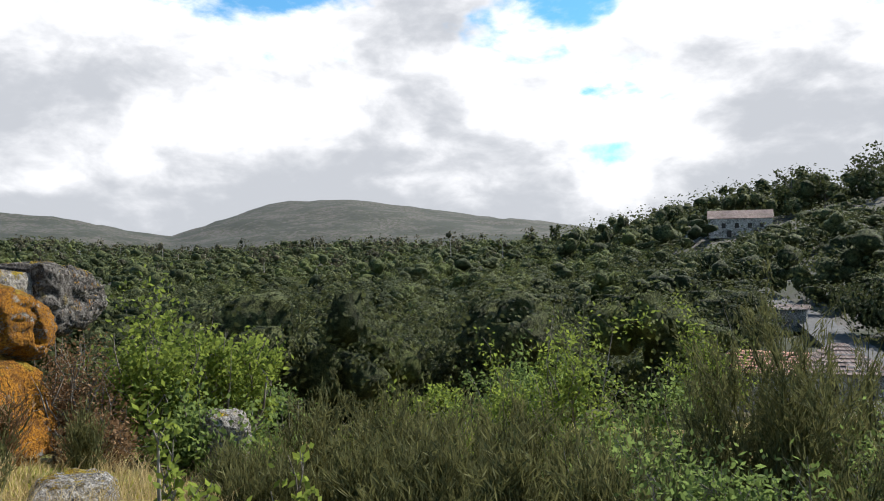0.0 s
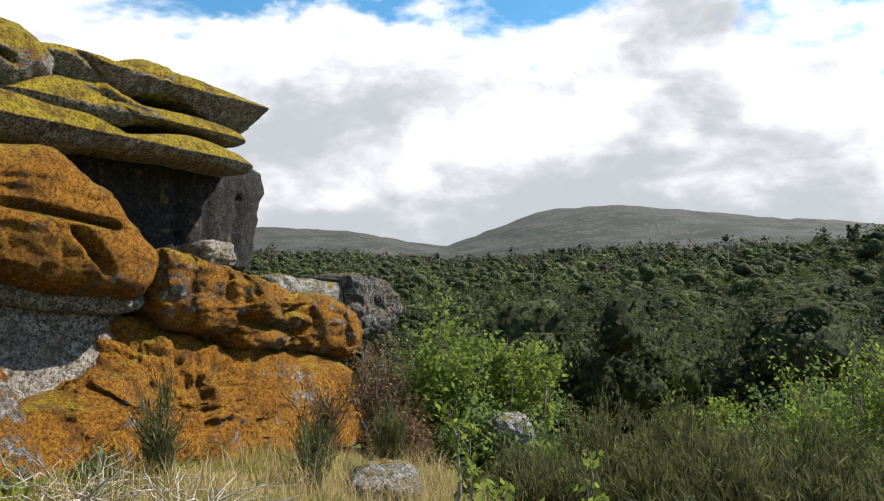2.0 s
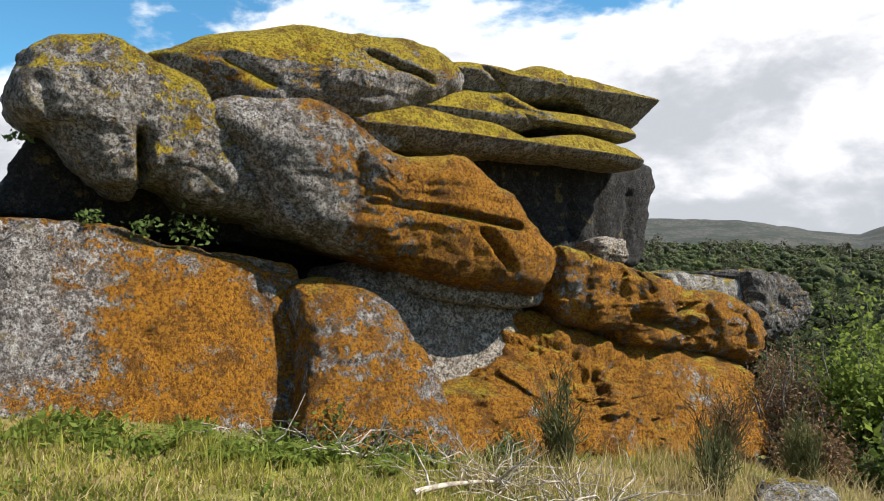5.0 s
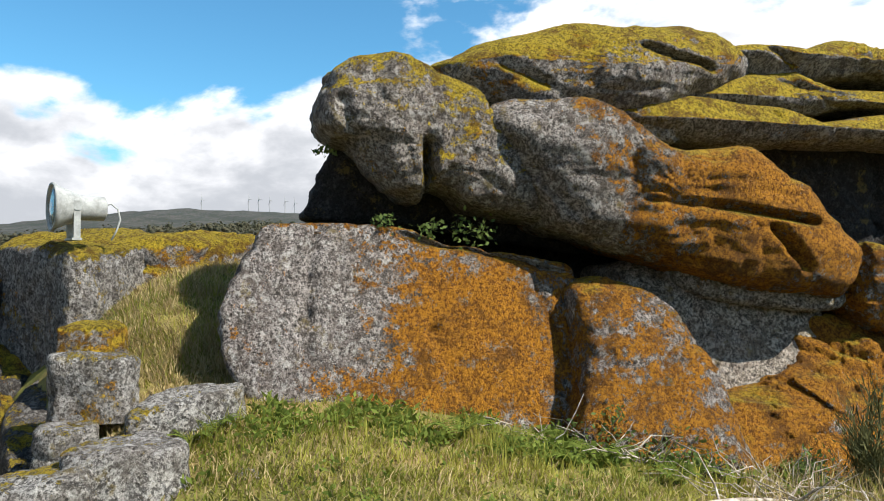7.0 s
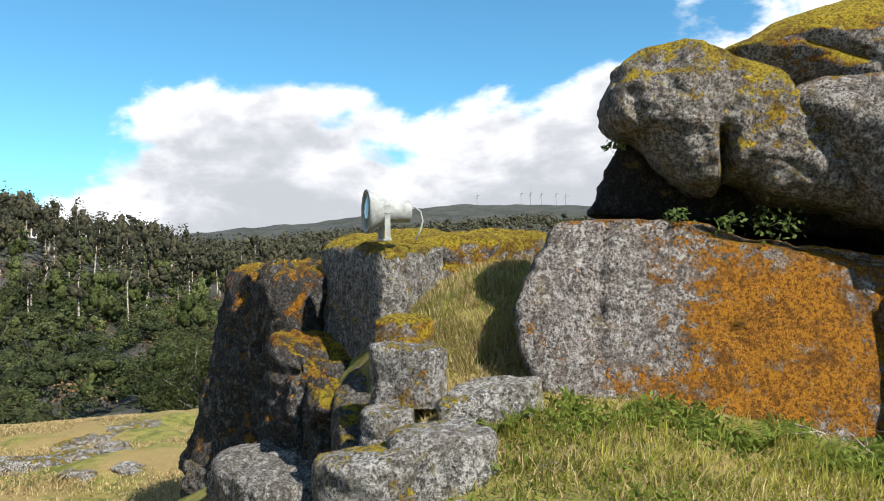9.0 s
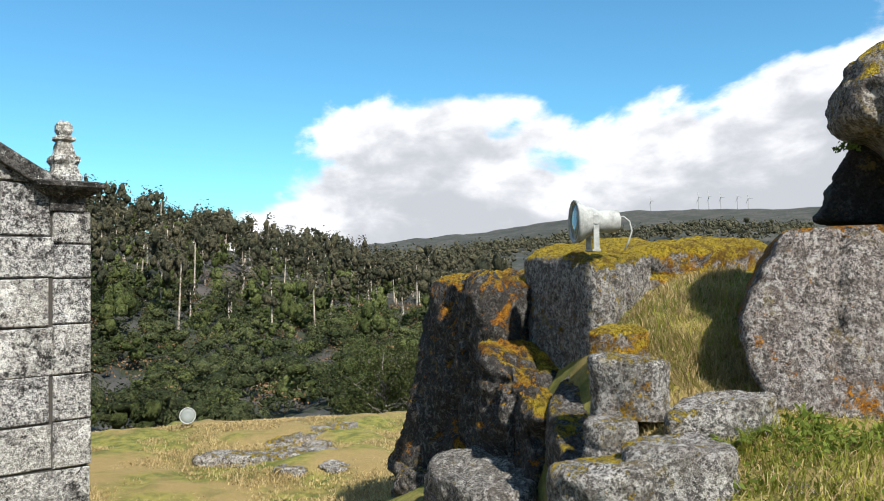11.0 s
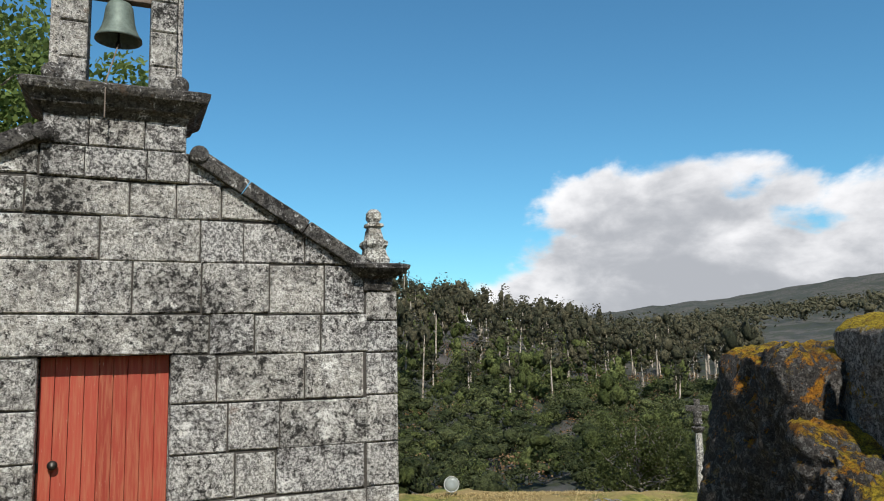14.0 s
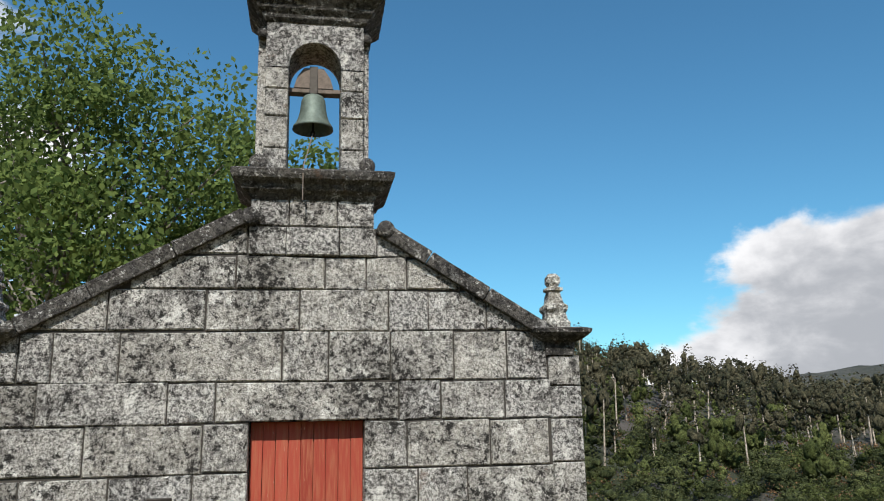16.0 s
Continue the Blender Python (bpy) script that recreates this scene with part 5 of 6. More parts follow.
def shrub(name, x, y, height, wide, leaf_mat, n_leaf, leaf, label, stems=14, aspect=0.5, whip=False, category="shrub", group=""):
    """A many-stemmed bush; whip: upright bare green shoots as in broom."""
    z = gz(x, y) - 0.05
    thing = tagged(new(name), label, category, group=group)
    thing.location = (x, y, z)
    paths, pts = [], []
    for i in range(stems):
        ang, lean = rng.uniform(0, 2 * np.pi), rng.uniform(0.1, 1.0)
        tip = np.array([math.cos(ang) * wide * lean, math.sin(ang) * wide * lean, height * rng.uniform(0.6, 1.0) * (1 - 0.35 * lean * lean)])
        path = bent(rng.normal(size=3) * [0.1, 0.1, 0], tip, 0.1, 7)
        paths.append((path, 0.012 + 0.008 * height, 0.003))
        for k in range(5 if not whip else 9):
            s = rng.uniform(0.25, 1.0)
            q = path[int(s * 6)]
            if whip:
                e = q + np.array([rng.normal() * 0.16, rng.normal() * 0.16, rng.uniform(0.25, 0.6)]) * (0.4 + 0.3 * height)
                paths.append((bent(q, e, 0.06, 4), 0.005, 0.002))
            else:
                e = q + rng.normal(size=3) * 0.22 * wide + [0, 0, 0.08 * height]
                paths.append((bent(q, e, 0.1, 4), 0.006, 0.002))
            pts.append((q, e))
    tv, tf = tubes_np(paths, 4)
    t = new("branchwork", mesh_np("branchwork", tv, tf, LEAF_BROOM if whip else BARK, True))
    t.parent = thing
    a, b = np.array([p for p, _ in pts]), np.array([q for _, q in pts])
    pick = rng.integers(0, len(a), n_leaf)
    s = rng.uniform(0, 1.05, n_leaf)[:, None]
    pos = a[pick] + (b[pick] - a[pick]) * s + rng.normal(size=(n_leaf, 3)) * (0.035 if whip else 0.055 + 0.05 * wide)
    if whip:
        d = b[pick] - a[pick]
        d = d / (np.linalg.norm(d, axis=1)[:, None] + 1e-6) + rng.normal(size=(n_leaf, 3)) * 0.35
        d /= np.linalg.norm(d, axis=1)[:, None]
        w = np.cross(d, rng.normal(size=(n_leaf, 3)))
        w /= np.linalg.norm(w, axis=1)[:, None]
        ln = rng.uniform(0.5, 1.3, n_leaf)[:, None] * leaf
        v = np.stack([pos - d * ln, pos + w * 0.007, pos + d * ln, pos - w * 0.007], 1).reshape(-1, 3)
        f = np.arange(4 * n_leaf).reshape(-1, 4)
    else:
        v, f = leaf_quads(pos, leaf, aspect)
    c = new("foliage", mesh_np("foliage", v, f, leaf_mat))
    c.parent = thing
    return thing


def polar(yaw, d):
    a = radians(yaw)
    return 0.8 - d * math.sin(a), 1.0 + d * math.cos(a)


# oak behind the chapel and its neighbours
tree("oak_tree", -6.6, 22.0, 14.2, 4.9, LEAF_OAK, 66000, 0.17, "tall leafy oak behind the chapel", clumps=64, bare=0.2)
tree("oak_tree", -2.0, 24.7, 12.9, 3.1, LEAF_OAK, 27000, 0.2, "leafy oak rising behind the bell gable", clumps=44, bare=0.25)
tree("oak_tree", 2.6, 24.6, 8.0, 1.6, LEAF_OAK, 5000, 0.22, "small oak crown above the chapel roof", clumps=16, bare=0.35)

# shrubs on the slope beyond the outcrop: yaw, distance, top height above the eye level, width
def slope_shrub(yaw, d, top, wide, mat, n, leaf, label, **kw):
    x, y = polar(yaw, d)
    h = max(0.5, top - gz(x, y)) * (1.2 if kw.get("whip") else 1.08)
    return shrub("shrub", x, y, h, wide, mat, n, leaf, label, **kw)


slope_shrub(-120.5, 11.5, 1.15, 1.35, LEAF_BRIGHT, 9000, 0.085, "bright green young oak bush", stems=22, aspect=0.6)
slope_shrub(-126.5, 12.0, 1.15, 0.75, LEAF_BRIGHT, 4500, 0.085, "bright green young oak bush", stems=14, aspect=0.6)
slope_shrub(-123.5, 10.5, -0.1, 1.1, LEAF_OAK, 4000, 0.08, "dense green undergrowth bush", stems=16, aspect=0.6)
slope_shrub(-115.5, 10.6, 0.95, 0.7, LEAF_DRY, 5200, 0.045, "thorny brown shrub by the rocks", stems=26)
slope_shrub(-117.0, 10.0, -0.1, 0.6, LEAF_DRY, 3200, 0.06, "dry rust-brown bracken by the rocks", stems=22)
slope_shrub(-151.0, 15.0, 0.95, 1.7, LEAF_BRIGHT, 11000, 0.10, "light green willow shrub", stems=24, aspect=0.45)
slope_shrub(-146.5, 15.5, 0.35, 1.2, LEAF_BRIGHT, 5000, 0.10, "light green willow shrub", stems=16, aspect=0.45)
slope_shrub(-143.0, 14.0, -0.6, 1.3, LEAF_BRIGHT, 5500, 0.09, "light green willow shrub", stems=18, aspect=0.45)
slope_shrub(-157.0, 15.0, 0.3, 1.6, LEAF_OAK, 6500, 0.10, "leafy green bush on the slope", stems=18)
slope_shrub(-160.8, 20.0, 1.4, 1.3, LEAF_BRIGHT, 5200, 0.10, "slender light green tree on the slope", stems=16)
BROOM, THICKET = "wispy green broom bush on the slope", "dark bramble thicket on the slope"
for yaw, d, top, wide, mat, n, whip in (
        (-165.5, 9.0, 0.78, 1.3, LEAF_BROOM, 22000, True), (-161.5, 9.2, 0.5, 1.3, LEAF_BROOM, 17000, True), (-169.5, 10.5, 0.75, 1.4, LEAF_BROOM, 11000, True),
        (-143.5, 8.6, 0.08, 1.2, LEAF_BROOM, 11000, True), (-138.0, 9.3, 0.0, 1.1, LEAF_BROOM, 10000, True), (-133.0, 9.8, -0.15, 1.1, LEAF_BROOM, 9000, True),
        (-148.5, 8.8, -0.1, 1.2, LEAF_BROOM, 10000, True), (-154.0, 9.0, 0.1, 1.3, LEAF_OAK, 9000, False), (-158.0, 8.2, -0.05, 1.1, LEAF_OAK, 8500, False),
        (-173.5, 9.0, 0.45, 1.3, LEAF_OAK, 8500, False), (-176.0, 12.0, 0.6, 1.4, LEAF_BROOM, 8500, True), (-136.0, 6.6, 0.0, 0.8, LEAF_BROOM, 8000, True),
        (-141.0, 6.3, 0.12, 0.85, LEAF_BROOM, 8000, True), (-147.0, 6.2, 0.08, 0.85, LEAF_BROOM, 8000, True), (-153.0, 6.3, 0.1, 0.85, LEAF_BROOM, 8000, True),
        (-159.0, 6.3, 0.15, 0.9, LEAF_OAK, 7500, False), (-165.0, 6.5, 0.2, 0.95, LEAF_OAK, 7500, False), (-171.0, 6.6, 0.2, 0.95, LEAF_BROOM, 8000, True),
        (-130.0, 7.6, -0.3, 0.7, LEAF_BROOM, 6000, True), (-126.5, 8.2, -0.5, 0.7, LEAF_BROOM, 5000, True), (-177.0, 7.0, 0.1, 0.95, LEAF_OAK, 6000, False)):
    slope_shrub(yaw, d, top, wide, mat, int(n * 0.62), 0.066, BROOM if whip else THICKET, stems=24, whip=whip)
slope_shrub(-129.0, 20.0, -1.4, 2.0, LEAF_OAK, 6500, 0.13, "leafy green bush lower on the slope", stems=18)
slope_shrub(-137.0, 21.0, -2.0, 2.0, LEAF_BRIGHT, 6500, 0.13, "light green bush lower on the slope", stems=18)
slope_shrub(-141.0, 26.0, -2.2, 1.3, LEAF_BRIGHT, 4000, 0.14, "rounded yellow-green tree on the slope", stems=18)
slope_shrub(-147.0, 24.0, -1.0, 2.2, LEAF_OAK, 6500, 0.14, "leafy green bush lower on the slope", stems=18)
slope_shrub(-166.0, 18.0, -0.8, 2.0, LEAF_OAK, 6500, 0.11, "leafy green bush on the slope", stems=18)

# saplings close by, with sparse leaves
for yaw, d, h, n in ((-122.5, 6.0, 1.35, 160), (-124.5, 5.8, 0.75, 120), (-131.0, 5.6, 0.95, 130), (-129.5, 5.4, 0.7, 90)):
    x, y = polar(yaw, d)
    shrub("sapling", x, y, h, 0.22, LEAF_BRIGHT, n, 0.085, "slender sapling with sparse fresh leaves", stems=3, aspect=0.5, category="sapling", group="saplings")

# broom shoots and a heather tuft at the foot of the outcrop
for u, n, h, w, mat, whip, count, label in (
        (4.6, 1.35, 0.85, 0.16, LEAF_BROOM, True, 900, "single green broom shoot before the rock"),
        (6.6, 1.6, 0.95, 0.35, LEAF_DRY, True, 1100, "thin leafless broom stems"), (7.2, 2.1, 0.8, 0.3, LEAF_BROOM, True, 1000, "thin green broom stems"),
        (5.6, 2.3, 0.6, 0.3, LEAF_BROOM, True, 800, "thin green broom stems"), (8.3, 1.6, 0.8, 0.4, LEAF_DRY, False, 1500, "dry brown bracken clump"),
        (9.3, 1.1, 1.0, 0.4, LEAF_DRY, False, 1800, "dry brown bracken clump"), (2.55, 0.75, 0.4, 0.3, LEAF_OAK, False, 900, "green bramble at the crack's foot"),
        (3.1, 1.0, 0.3, 0.35, LEAF_OAK, False, 900, "green bramble at the rock's foot"), (4.15, 1.15, 0.3, 0.2, LEAF_OAK, False, 500, "leafy foxglove clump at the rock's foot")):
    p = at_un(u, n)
    shrub("shrub", p.x, p.y, h, w, mat, count, 0.05, label, stems=10, whip=whip)
# plants growing in the ledge's crack
for u, n, z, h in ((1.55, -0.12, 2.02, 0.2), (1.75, -0.1, 2.0, 0.16), (0.85, -0.15, 2.1, 0.1), (1.25, -0.1, 2.05, 0.1), (0.36, -0.6, 2.8, 0.05)):
    p = at_un(u, n, z)
    v, f = leaf_quads(np.array(p) + rng.normal(size=(60, 3)) * [0.06, 0.06, h * 0.4] + [0, 0, h * 0.4], 0.05)
    tagged(new("crevice_plant", mesh_np("crevice_plant", v, f, LEAF_OAK)), "small leafy plant rooted in a rock crevice", "plant", group="crevice plants", kind="stuff")


def fern(x, y, size, label):
    """Arching fronds with paired leaflets, each frond a part."""
    thing = tagged(new("fern"), label, "fern", group="ferns")
    thing.location = (x, y, gz(x, y))
    for k in range(9):
        v_all = []
        a = rng.uniform(0, 2 * np.pi)
        s = np.linspace(0.05, 1, 18)
        r, h = size * s, size * (1.1 * s - 0.75 * s * s)
        for i, t in enumerate(s):
            c = np.array([math.cos(a) * r[i] * 0.8, math.sin(a) * r[i] * 0.8, h[i]])
            w = np.array([math.cos(a), math.sin(a), 0.4 - 0.8 * t]) * size * 0.03
            for sd in (-1, 1):
                e = np.array([-math.sin(a) * sd, math.cos(a) * sd, -0.15]) * size * 0.26 * (1.05 - t)
                v_all.append([c - w, c + e * 0.5 - w, c + e, c + w])
        v = np.array(v_all).reshape(-1, 3)
        o = new("frond", mesh_np("frond", v, np.arange(len(v)).reshape(-1, 4), LEAF_BRIGHT))
        o.parent = thing
    return thing


for u, n, s in ((1.2, 0.95, 0.4), (1.7, 1.0, 0.38), (2.0, 1.25, 0.3), (2.3, 1.1, 0.4), (1.45, 1.3, 0.3), (2.75, 1.45, 0.3), (3.3, 1.35, 0.3), (-0.55, 0.85, 0.28), (-0.7, 1.0, 0.25), (3.7, 1.7, 0.3)):
    p = at_un(u, n)
    fern(p.x, p.y, s, "fresh green fern at the foot of the rock")

# ---------- grass ----------
def scatter_grass(name, n, box, mat, height, lean, width, label, keep):
    x, y = rng.uniform(box[0], box[1], n), rng.uniform(box[2], box[3], n)
    clump = np.array([noise.noise(Vector((a * 1.3, b * 1.3, 0.7))) + 0.5 * noise.noise(Vector((a * 5, b * 5, 3.7))) for a, b in zip(x, y)])
    m = keep(x, y) & (clump + rng.uniform(-0.5, 0.5, n) > -0.1)
    x, y, clump = x[m], y[m], clump[m]
    z = ground_z(x, y) - 0.01
    v, f = blade_tris(np.stack([x, y, z], 1), height * (0.75 + 0.7 * np.clip(clump, 0, 1)), lean, width)
    return tagged(new(name, mesh_np(name, v, f, mat)), label, "grass", kind="stuff")


def lawn(x, y):
    """Turf before the outcrop, off the rock itself and the drop by the stones."""
    u = (x - 6.6) * 0.52 + (y - 4.4) * -0.854
    n = (x - 6.6) * -0.854 + (y - 4.4) * -0.52
    return (np.hypot(x - 0.6, y - 1.3) > 1.6) & ((n > 0.25) | (u < -0.4)) & ~((y > 5.0) & (x < 5.2 + (y - 5) * 0.9))


scatter_grass("grass", 120000, (1.5, 9.5, -3.5, 7.2), GRASS, 0.075, 1.0, 0.006, "short green turf with longer tufts", lawn)
scatter_grass("dry_grass", 60000, (1.5, 10, -4.0, 7.2), STRAW, 0.085, 1.1, 0.005, "dry straw-coloured grass among the turf", lawn)
scatter_grass("dry_grass", 110000, (3, 18, 11, 24), STRAW, 0.07, 1.0, 0.012, "short dry grass of the lower terrace", lambda x, y: x > 2.95)
scatter_grass("dry_grass", 16000, (5.3, 8.4, 4.6, 6.4), STRAW, 0.12, 1.0, 0.006, "straw-coloured grass on the bank by the floodlight", lambda x, y: lawn(x, y))
scatter_grass("tall_grass", 700, (6.2, 7.6, 5.2, 6.2), GRASS, 0.2, 0.6, 0.004, "tuft of tall grass below the floodlight", lambda x, y: x > 0)
scatter_grass("tall_grass", 7000, (5.5, 10, -3.6, 0.8), STRAW, 0.34, 0.8, 0.004, "tangled pale dead grass at the slope's edge", lambda x, y: ((x - 6.6) * -0.854 + (y - 4.4) * -0.52 > 1.3))
scatter_grass("tall_grass", 9000, (5.2, 9, -2.5, 4.4), GRASS, 0.22, 0.6, 0.005, "longer grass along the foot of the rock", lambda x, y: ((x - 6.6) * -0.854 + (y - 4.4) * -0.52 > 0.6) & ((x - 6.6) * -0.854 + (y - 4.4) * -0.52 < 1.7))


def branch(pts, r, label, twigs=6):
    thing = tagged(new("branch"), label, "branch", group="fallen branches")
    paths = [("stem", np.array(pts), r, r * 0.4)]
    for _ in range(twigs):
        p = np.array(pts[rng.integers(1, len(pts))])
        paths.append(("twig", bent(p, p + rng.normal(size=3) * 0.18 + [0, 0, 0.08], 0.2, 4), r * 0.4, 0.002))
    for name, path, r0, r1 in paths:
        v, f = tubes_np([(path, r0, r1)], 6)
        o = new(name, mesh_np(name, v, f, DEADWOOD, True))
        o.parent = thing
    return thing


def deadwood():
    k = Kit("dead_wood", 0.9)
    k.colour(k.mix(k.ramp(k.noise(14, 5), 0.35, 0.65), (0.20, 0.16, 0.12), (0.46, 0.41, 0.34)))
    k.bump(k.noise(40, 4), 0.004)
    return k.m


DEADWOOD = deadwood()
for a, b, r in (((7.35, 2.25), (7.3, 1.35), 0.022), ((7.4, 1.5), (7.2, 0.2), 0.016), ((6.2, 1.15), (6.9, 0.35), 0.026), ((7.0, 0.9), (7.7, -0.3), 0.012), ((6.9, 0.4), (7.2, -0.7), 0.010), ((6.7, 0.1), (7.5, 0.3), 0.010), ((7.1, 3.0), (6.85, 2.3), 0.014)):
    s = np.linspace(0, 1, 7)
    pts = [(a[0] + (b[0] - a[0]) * t + rng.normal() * 0.02, a[1] + (b[1] - a[1]) * t + rng.normal() * 0.02, gz(a[0] + (b[0] - a[0]) * t, a[1] + (b[1] - a[1]) * t) + 0.03 + 0.05 * math.sin(3 * t)) for t in s]
    branch(pts, r, "dead grey branch lying in the grass", 7)

# pale dead brush heaped before the rock
def brush_heap(x, y, n, wide, label):
    thing = tagged(new("brush_heap"), label, "brush", group="dead brush")
    thing.location = (x, y, gz(x, y))
    for i in range(n):
        a, r = rng.uniform(0, 2 * np.pi), wide * rng.uniform(0, 0.7)
        foot = np.array([math.cos(a) * r, math.sin(a) * r, rng.uniform(0.0, 0.1)])
        b, ln = rng.uniform(0, 2 * np.pi), rng.uniform(0.3, 0.9)
        tip = foot + [math.cos(b) * ln, math.sin(b) * ln, rng.uniform(0.02, 0.35)]
        v, f = tubes_np([(bent(foot, tip, 0.15, 6), rng.uniform(0.004, 0.009), 0.002)], 5)
        o = new("twig", mesh_np("twig", v, f, DEADWOOD, True))
        o.parent = thing


brush_heap(6.1, -0.05, 46, 0.5, "heap of pale dead broom twigs on grass")
brush_heap(6.75, 0.55, 34, 0.5, "heap of pale dead broom twigs on grass")
brush_heap(7.1, 1.7, 22, 0.3, "tangle of dead bramble stems by the crack")

# low weeds along the rock's foot and in the lawn
for count, x0, x1, y0, y1, low, high, size in ((2400, 5.4, 8.2, -0.6, 4.4, 0.35, 1.3, 0.07), (500, 3.2, 6.5, -1.5, 4.4, 1.0, 3.2, 0.05)):
    x, y = rng.uniform(x0, x1, count), rng.uniform(y0, y1, count)
    out = (x - 6.6) * -0.854 + (y - 4.4) * -0.52
    thick = np.array([noise.noise(Vector((a * 2.1, b * 2.1, 5.0))) for a, b in zip(x, y)])
    m = (out > low) & (out < high) & (thick > 0.02)
    x, y = np.repeat(x[m], 7), np.repeat(y[m], 7)
    c = np.stack([x, y, ground_z(x, y) + 0.03], 1) + rng.normal(size=(len(x), 3)) * [0.05, 0.05, 0.03] + [0, 0, size * 0.4]
    v, f = leaf_quads(c, size, 0.4)
    tagged(new("weeds", mesh_np("weeds", v, f, LEAF_BRIGHT)), "low leafy weeds among the grass", "weeds", kind="stuff")

# ---------- woods ----------
def lump_shape(level):
    bm = bmesh.new()
    bmesh.ops.create_icosphere(bm, subdivisions=level, radius=1)
    v = np.array([q.co[:] for q in bm.verts])
    f = np.array([[q.index for q in face.verts] for face in bm.faces])
    bm.free()
    return v, f


LUMPS = {1: lump_shape(1), 2: lump_shape(2)}


def wood(name, n, yaw0, yaw1, r0, r1, mat, label, tall, wide, quads, leaf, bias=0.6, keep=None, trunks=0.0, clump=9.0, lumps=0, level=1):
    """Far trees as ragged crowns of leaf clumps, joined."""
    yaw = np.radians(rng.uniform(yaw0, yaw1, n))
    r = r0 + (r1 - r0) * rng.uniform(0, 1, n) ** bias
    x, y = -r * np.sin(yaw), r * np.cos(yaw)
    z = ground_z(x, y)
    if keep is not None:
        m = keep(x, y, z)
        x, y, z, r = x[m], y[m], z[m], r[m]
    n = len(x)
    grow = rng.uniform(0.55, 1.45, n)
    h, w = tall * grow * rng.uniform(0.8, 1.15, n), wide * grow * rng.uniform(0.8, 1.2, n)
    per = quads
    d = rng.normal(size=(n, per, 3))
    d[..., 2] += 0.35
    d /= np.linalg.norm(d, axis=2)[..., None]
    lump = 1 + 0.35 * np.sin(d[..., 0] * clump + rng.uniform(0, 6, (n, 1))) * np.cos(d[..., 1] * clump) 
    rad = (rng.uniform(0.55, 1.0, (n, per)) ** 0.5) * lump
    c = np.empty((n, per, 3))
    c[..., 0] = x[:, None] + d[..., 0] * rad * w[:, None] * 0.5
    c[..., 1] = y[:, None] + d[..., 1] * rad * w[:, None] * 0.5
    low = 0.45 if trunks else 0.12
    c[..., 2] = z[:, None] + h[:, None] * (low + (1 - low) * (0.5 + 0.5 * d[..., 2] * rad))
    size = np.repeat(leaf * (0.6 + r / (0.5 * (r0 + r1)) * 0.4), per)
    v, f = leaf_quads(c.reshape(-1, 3), size, 0.75, out=(d * [1, 1, 1.3]).reshape(-1, 3))
    if lumps:  # rounded boughs under the outer leaves
        bv, bf = LUMPS[level]
        k = n * lumps
        who = np.repeat(np.arange(n), lumps)
        e = rng.normal(size=(k, 3))
        e /= np.linalg.norm(e, axis=1)[:, None]
        low = 0.45 if trunks else 0.12
        size3 = np.stack([w[who] * rng.uniform(0.15, 0.26, k), w[who] * rng.uniform(0.15, 0.26, k), h[who] * (1 - low) * rng.uniform(0.14, 0.26, k)], 1)
        mid = np.stack([x[who] + e[:, 0] * w[who] * 0.27, y[who] + e[:, 1] * w[who] * 0.27, z[who] + h[who] * (low + (1 - low) * (0.5 + 0.28 * e[:, 2]))], 1)
        dent = 0.9 + rng.uniform(-0.32, 0.2, (k, len(bv)))
        lv = (mid[:, None] + bv[None] * dent[..., None] * size3[:, None]).reshape(-1, 3)
        lf = (bf[None] + (np.arange(k) * len(bv))[:, None, None]).reshape(-1, 3)
        tagged(new(name, mesh_np(name, lv, lf, mat, True)), label, "trees", kind="stuff")
    if trunks:
        m = rng.uniform(size=n) < trunks
        xs, ys, zs, hs = x[m], y[m], z[m], h[m]
        k = len(xs)
        t = 0.10 + 0.0006 * r[m]
        side = np.stack([ys, -xs, np.zeros(k)], 1) / np.hypot(xs, ys)[:, None] * t[:, None]
        ahead = np.stack([-xs, -ys, np.zeros(k)], 1) / np.hypot(xs, ys)[:, None] * t[:, None]
        foot, tip = np.stack([xs, ys, zs - 0.3], 1), np.stack([xs + rng.normal(size=k) * 0.4, ys, zs + hs * 0.75], 1)
        tv = np.stack([foot - side, foot + side, foot + ahead, tip - side * 0.5, tip + side * 0.5, tip + ahead * 0.5], 1).reshape(-1, 3)
        i = np.arange(k)[:, None] * 6
        tf = np.concatenate([i + [0, 2, 5, 3], i + [2, 1, 4, 5], i + [1, 0, 3, 4]])
        tagged(new("tree_trunks", mesh_np("tree_trunks", tv, tf, PALE_BARK)), "slim pale trunks of a eucalyptus wood", "trees", kind="stuff")
    return tagged(new(name, mesh_np(name, v, f, mat)), label, "trees", kind="stuff")


def pale_bark():
    k = Kit("pale_bark", 0.85)
    k.colour(k.mix(k.ramp(k.noise(2, 5), 0.35, 0.65), (0.22, 0.18, 0.14), (0.50, 0.44, 0.37)))
    return k.m


PALE_BARK = pale_bark()


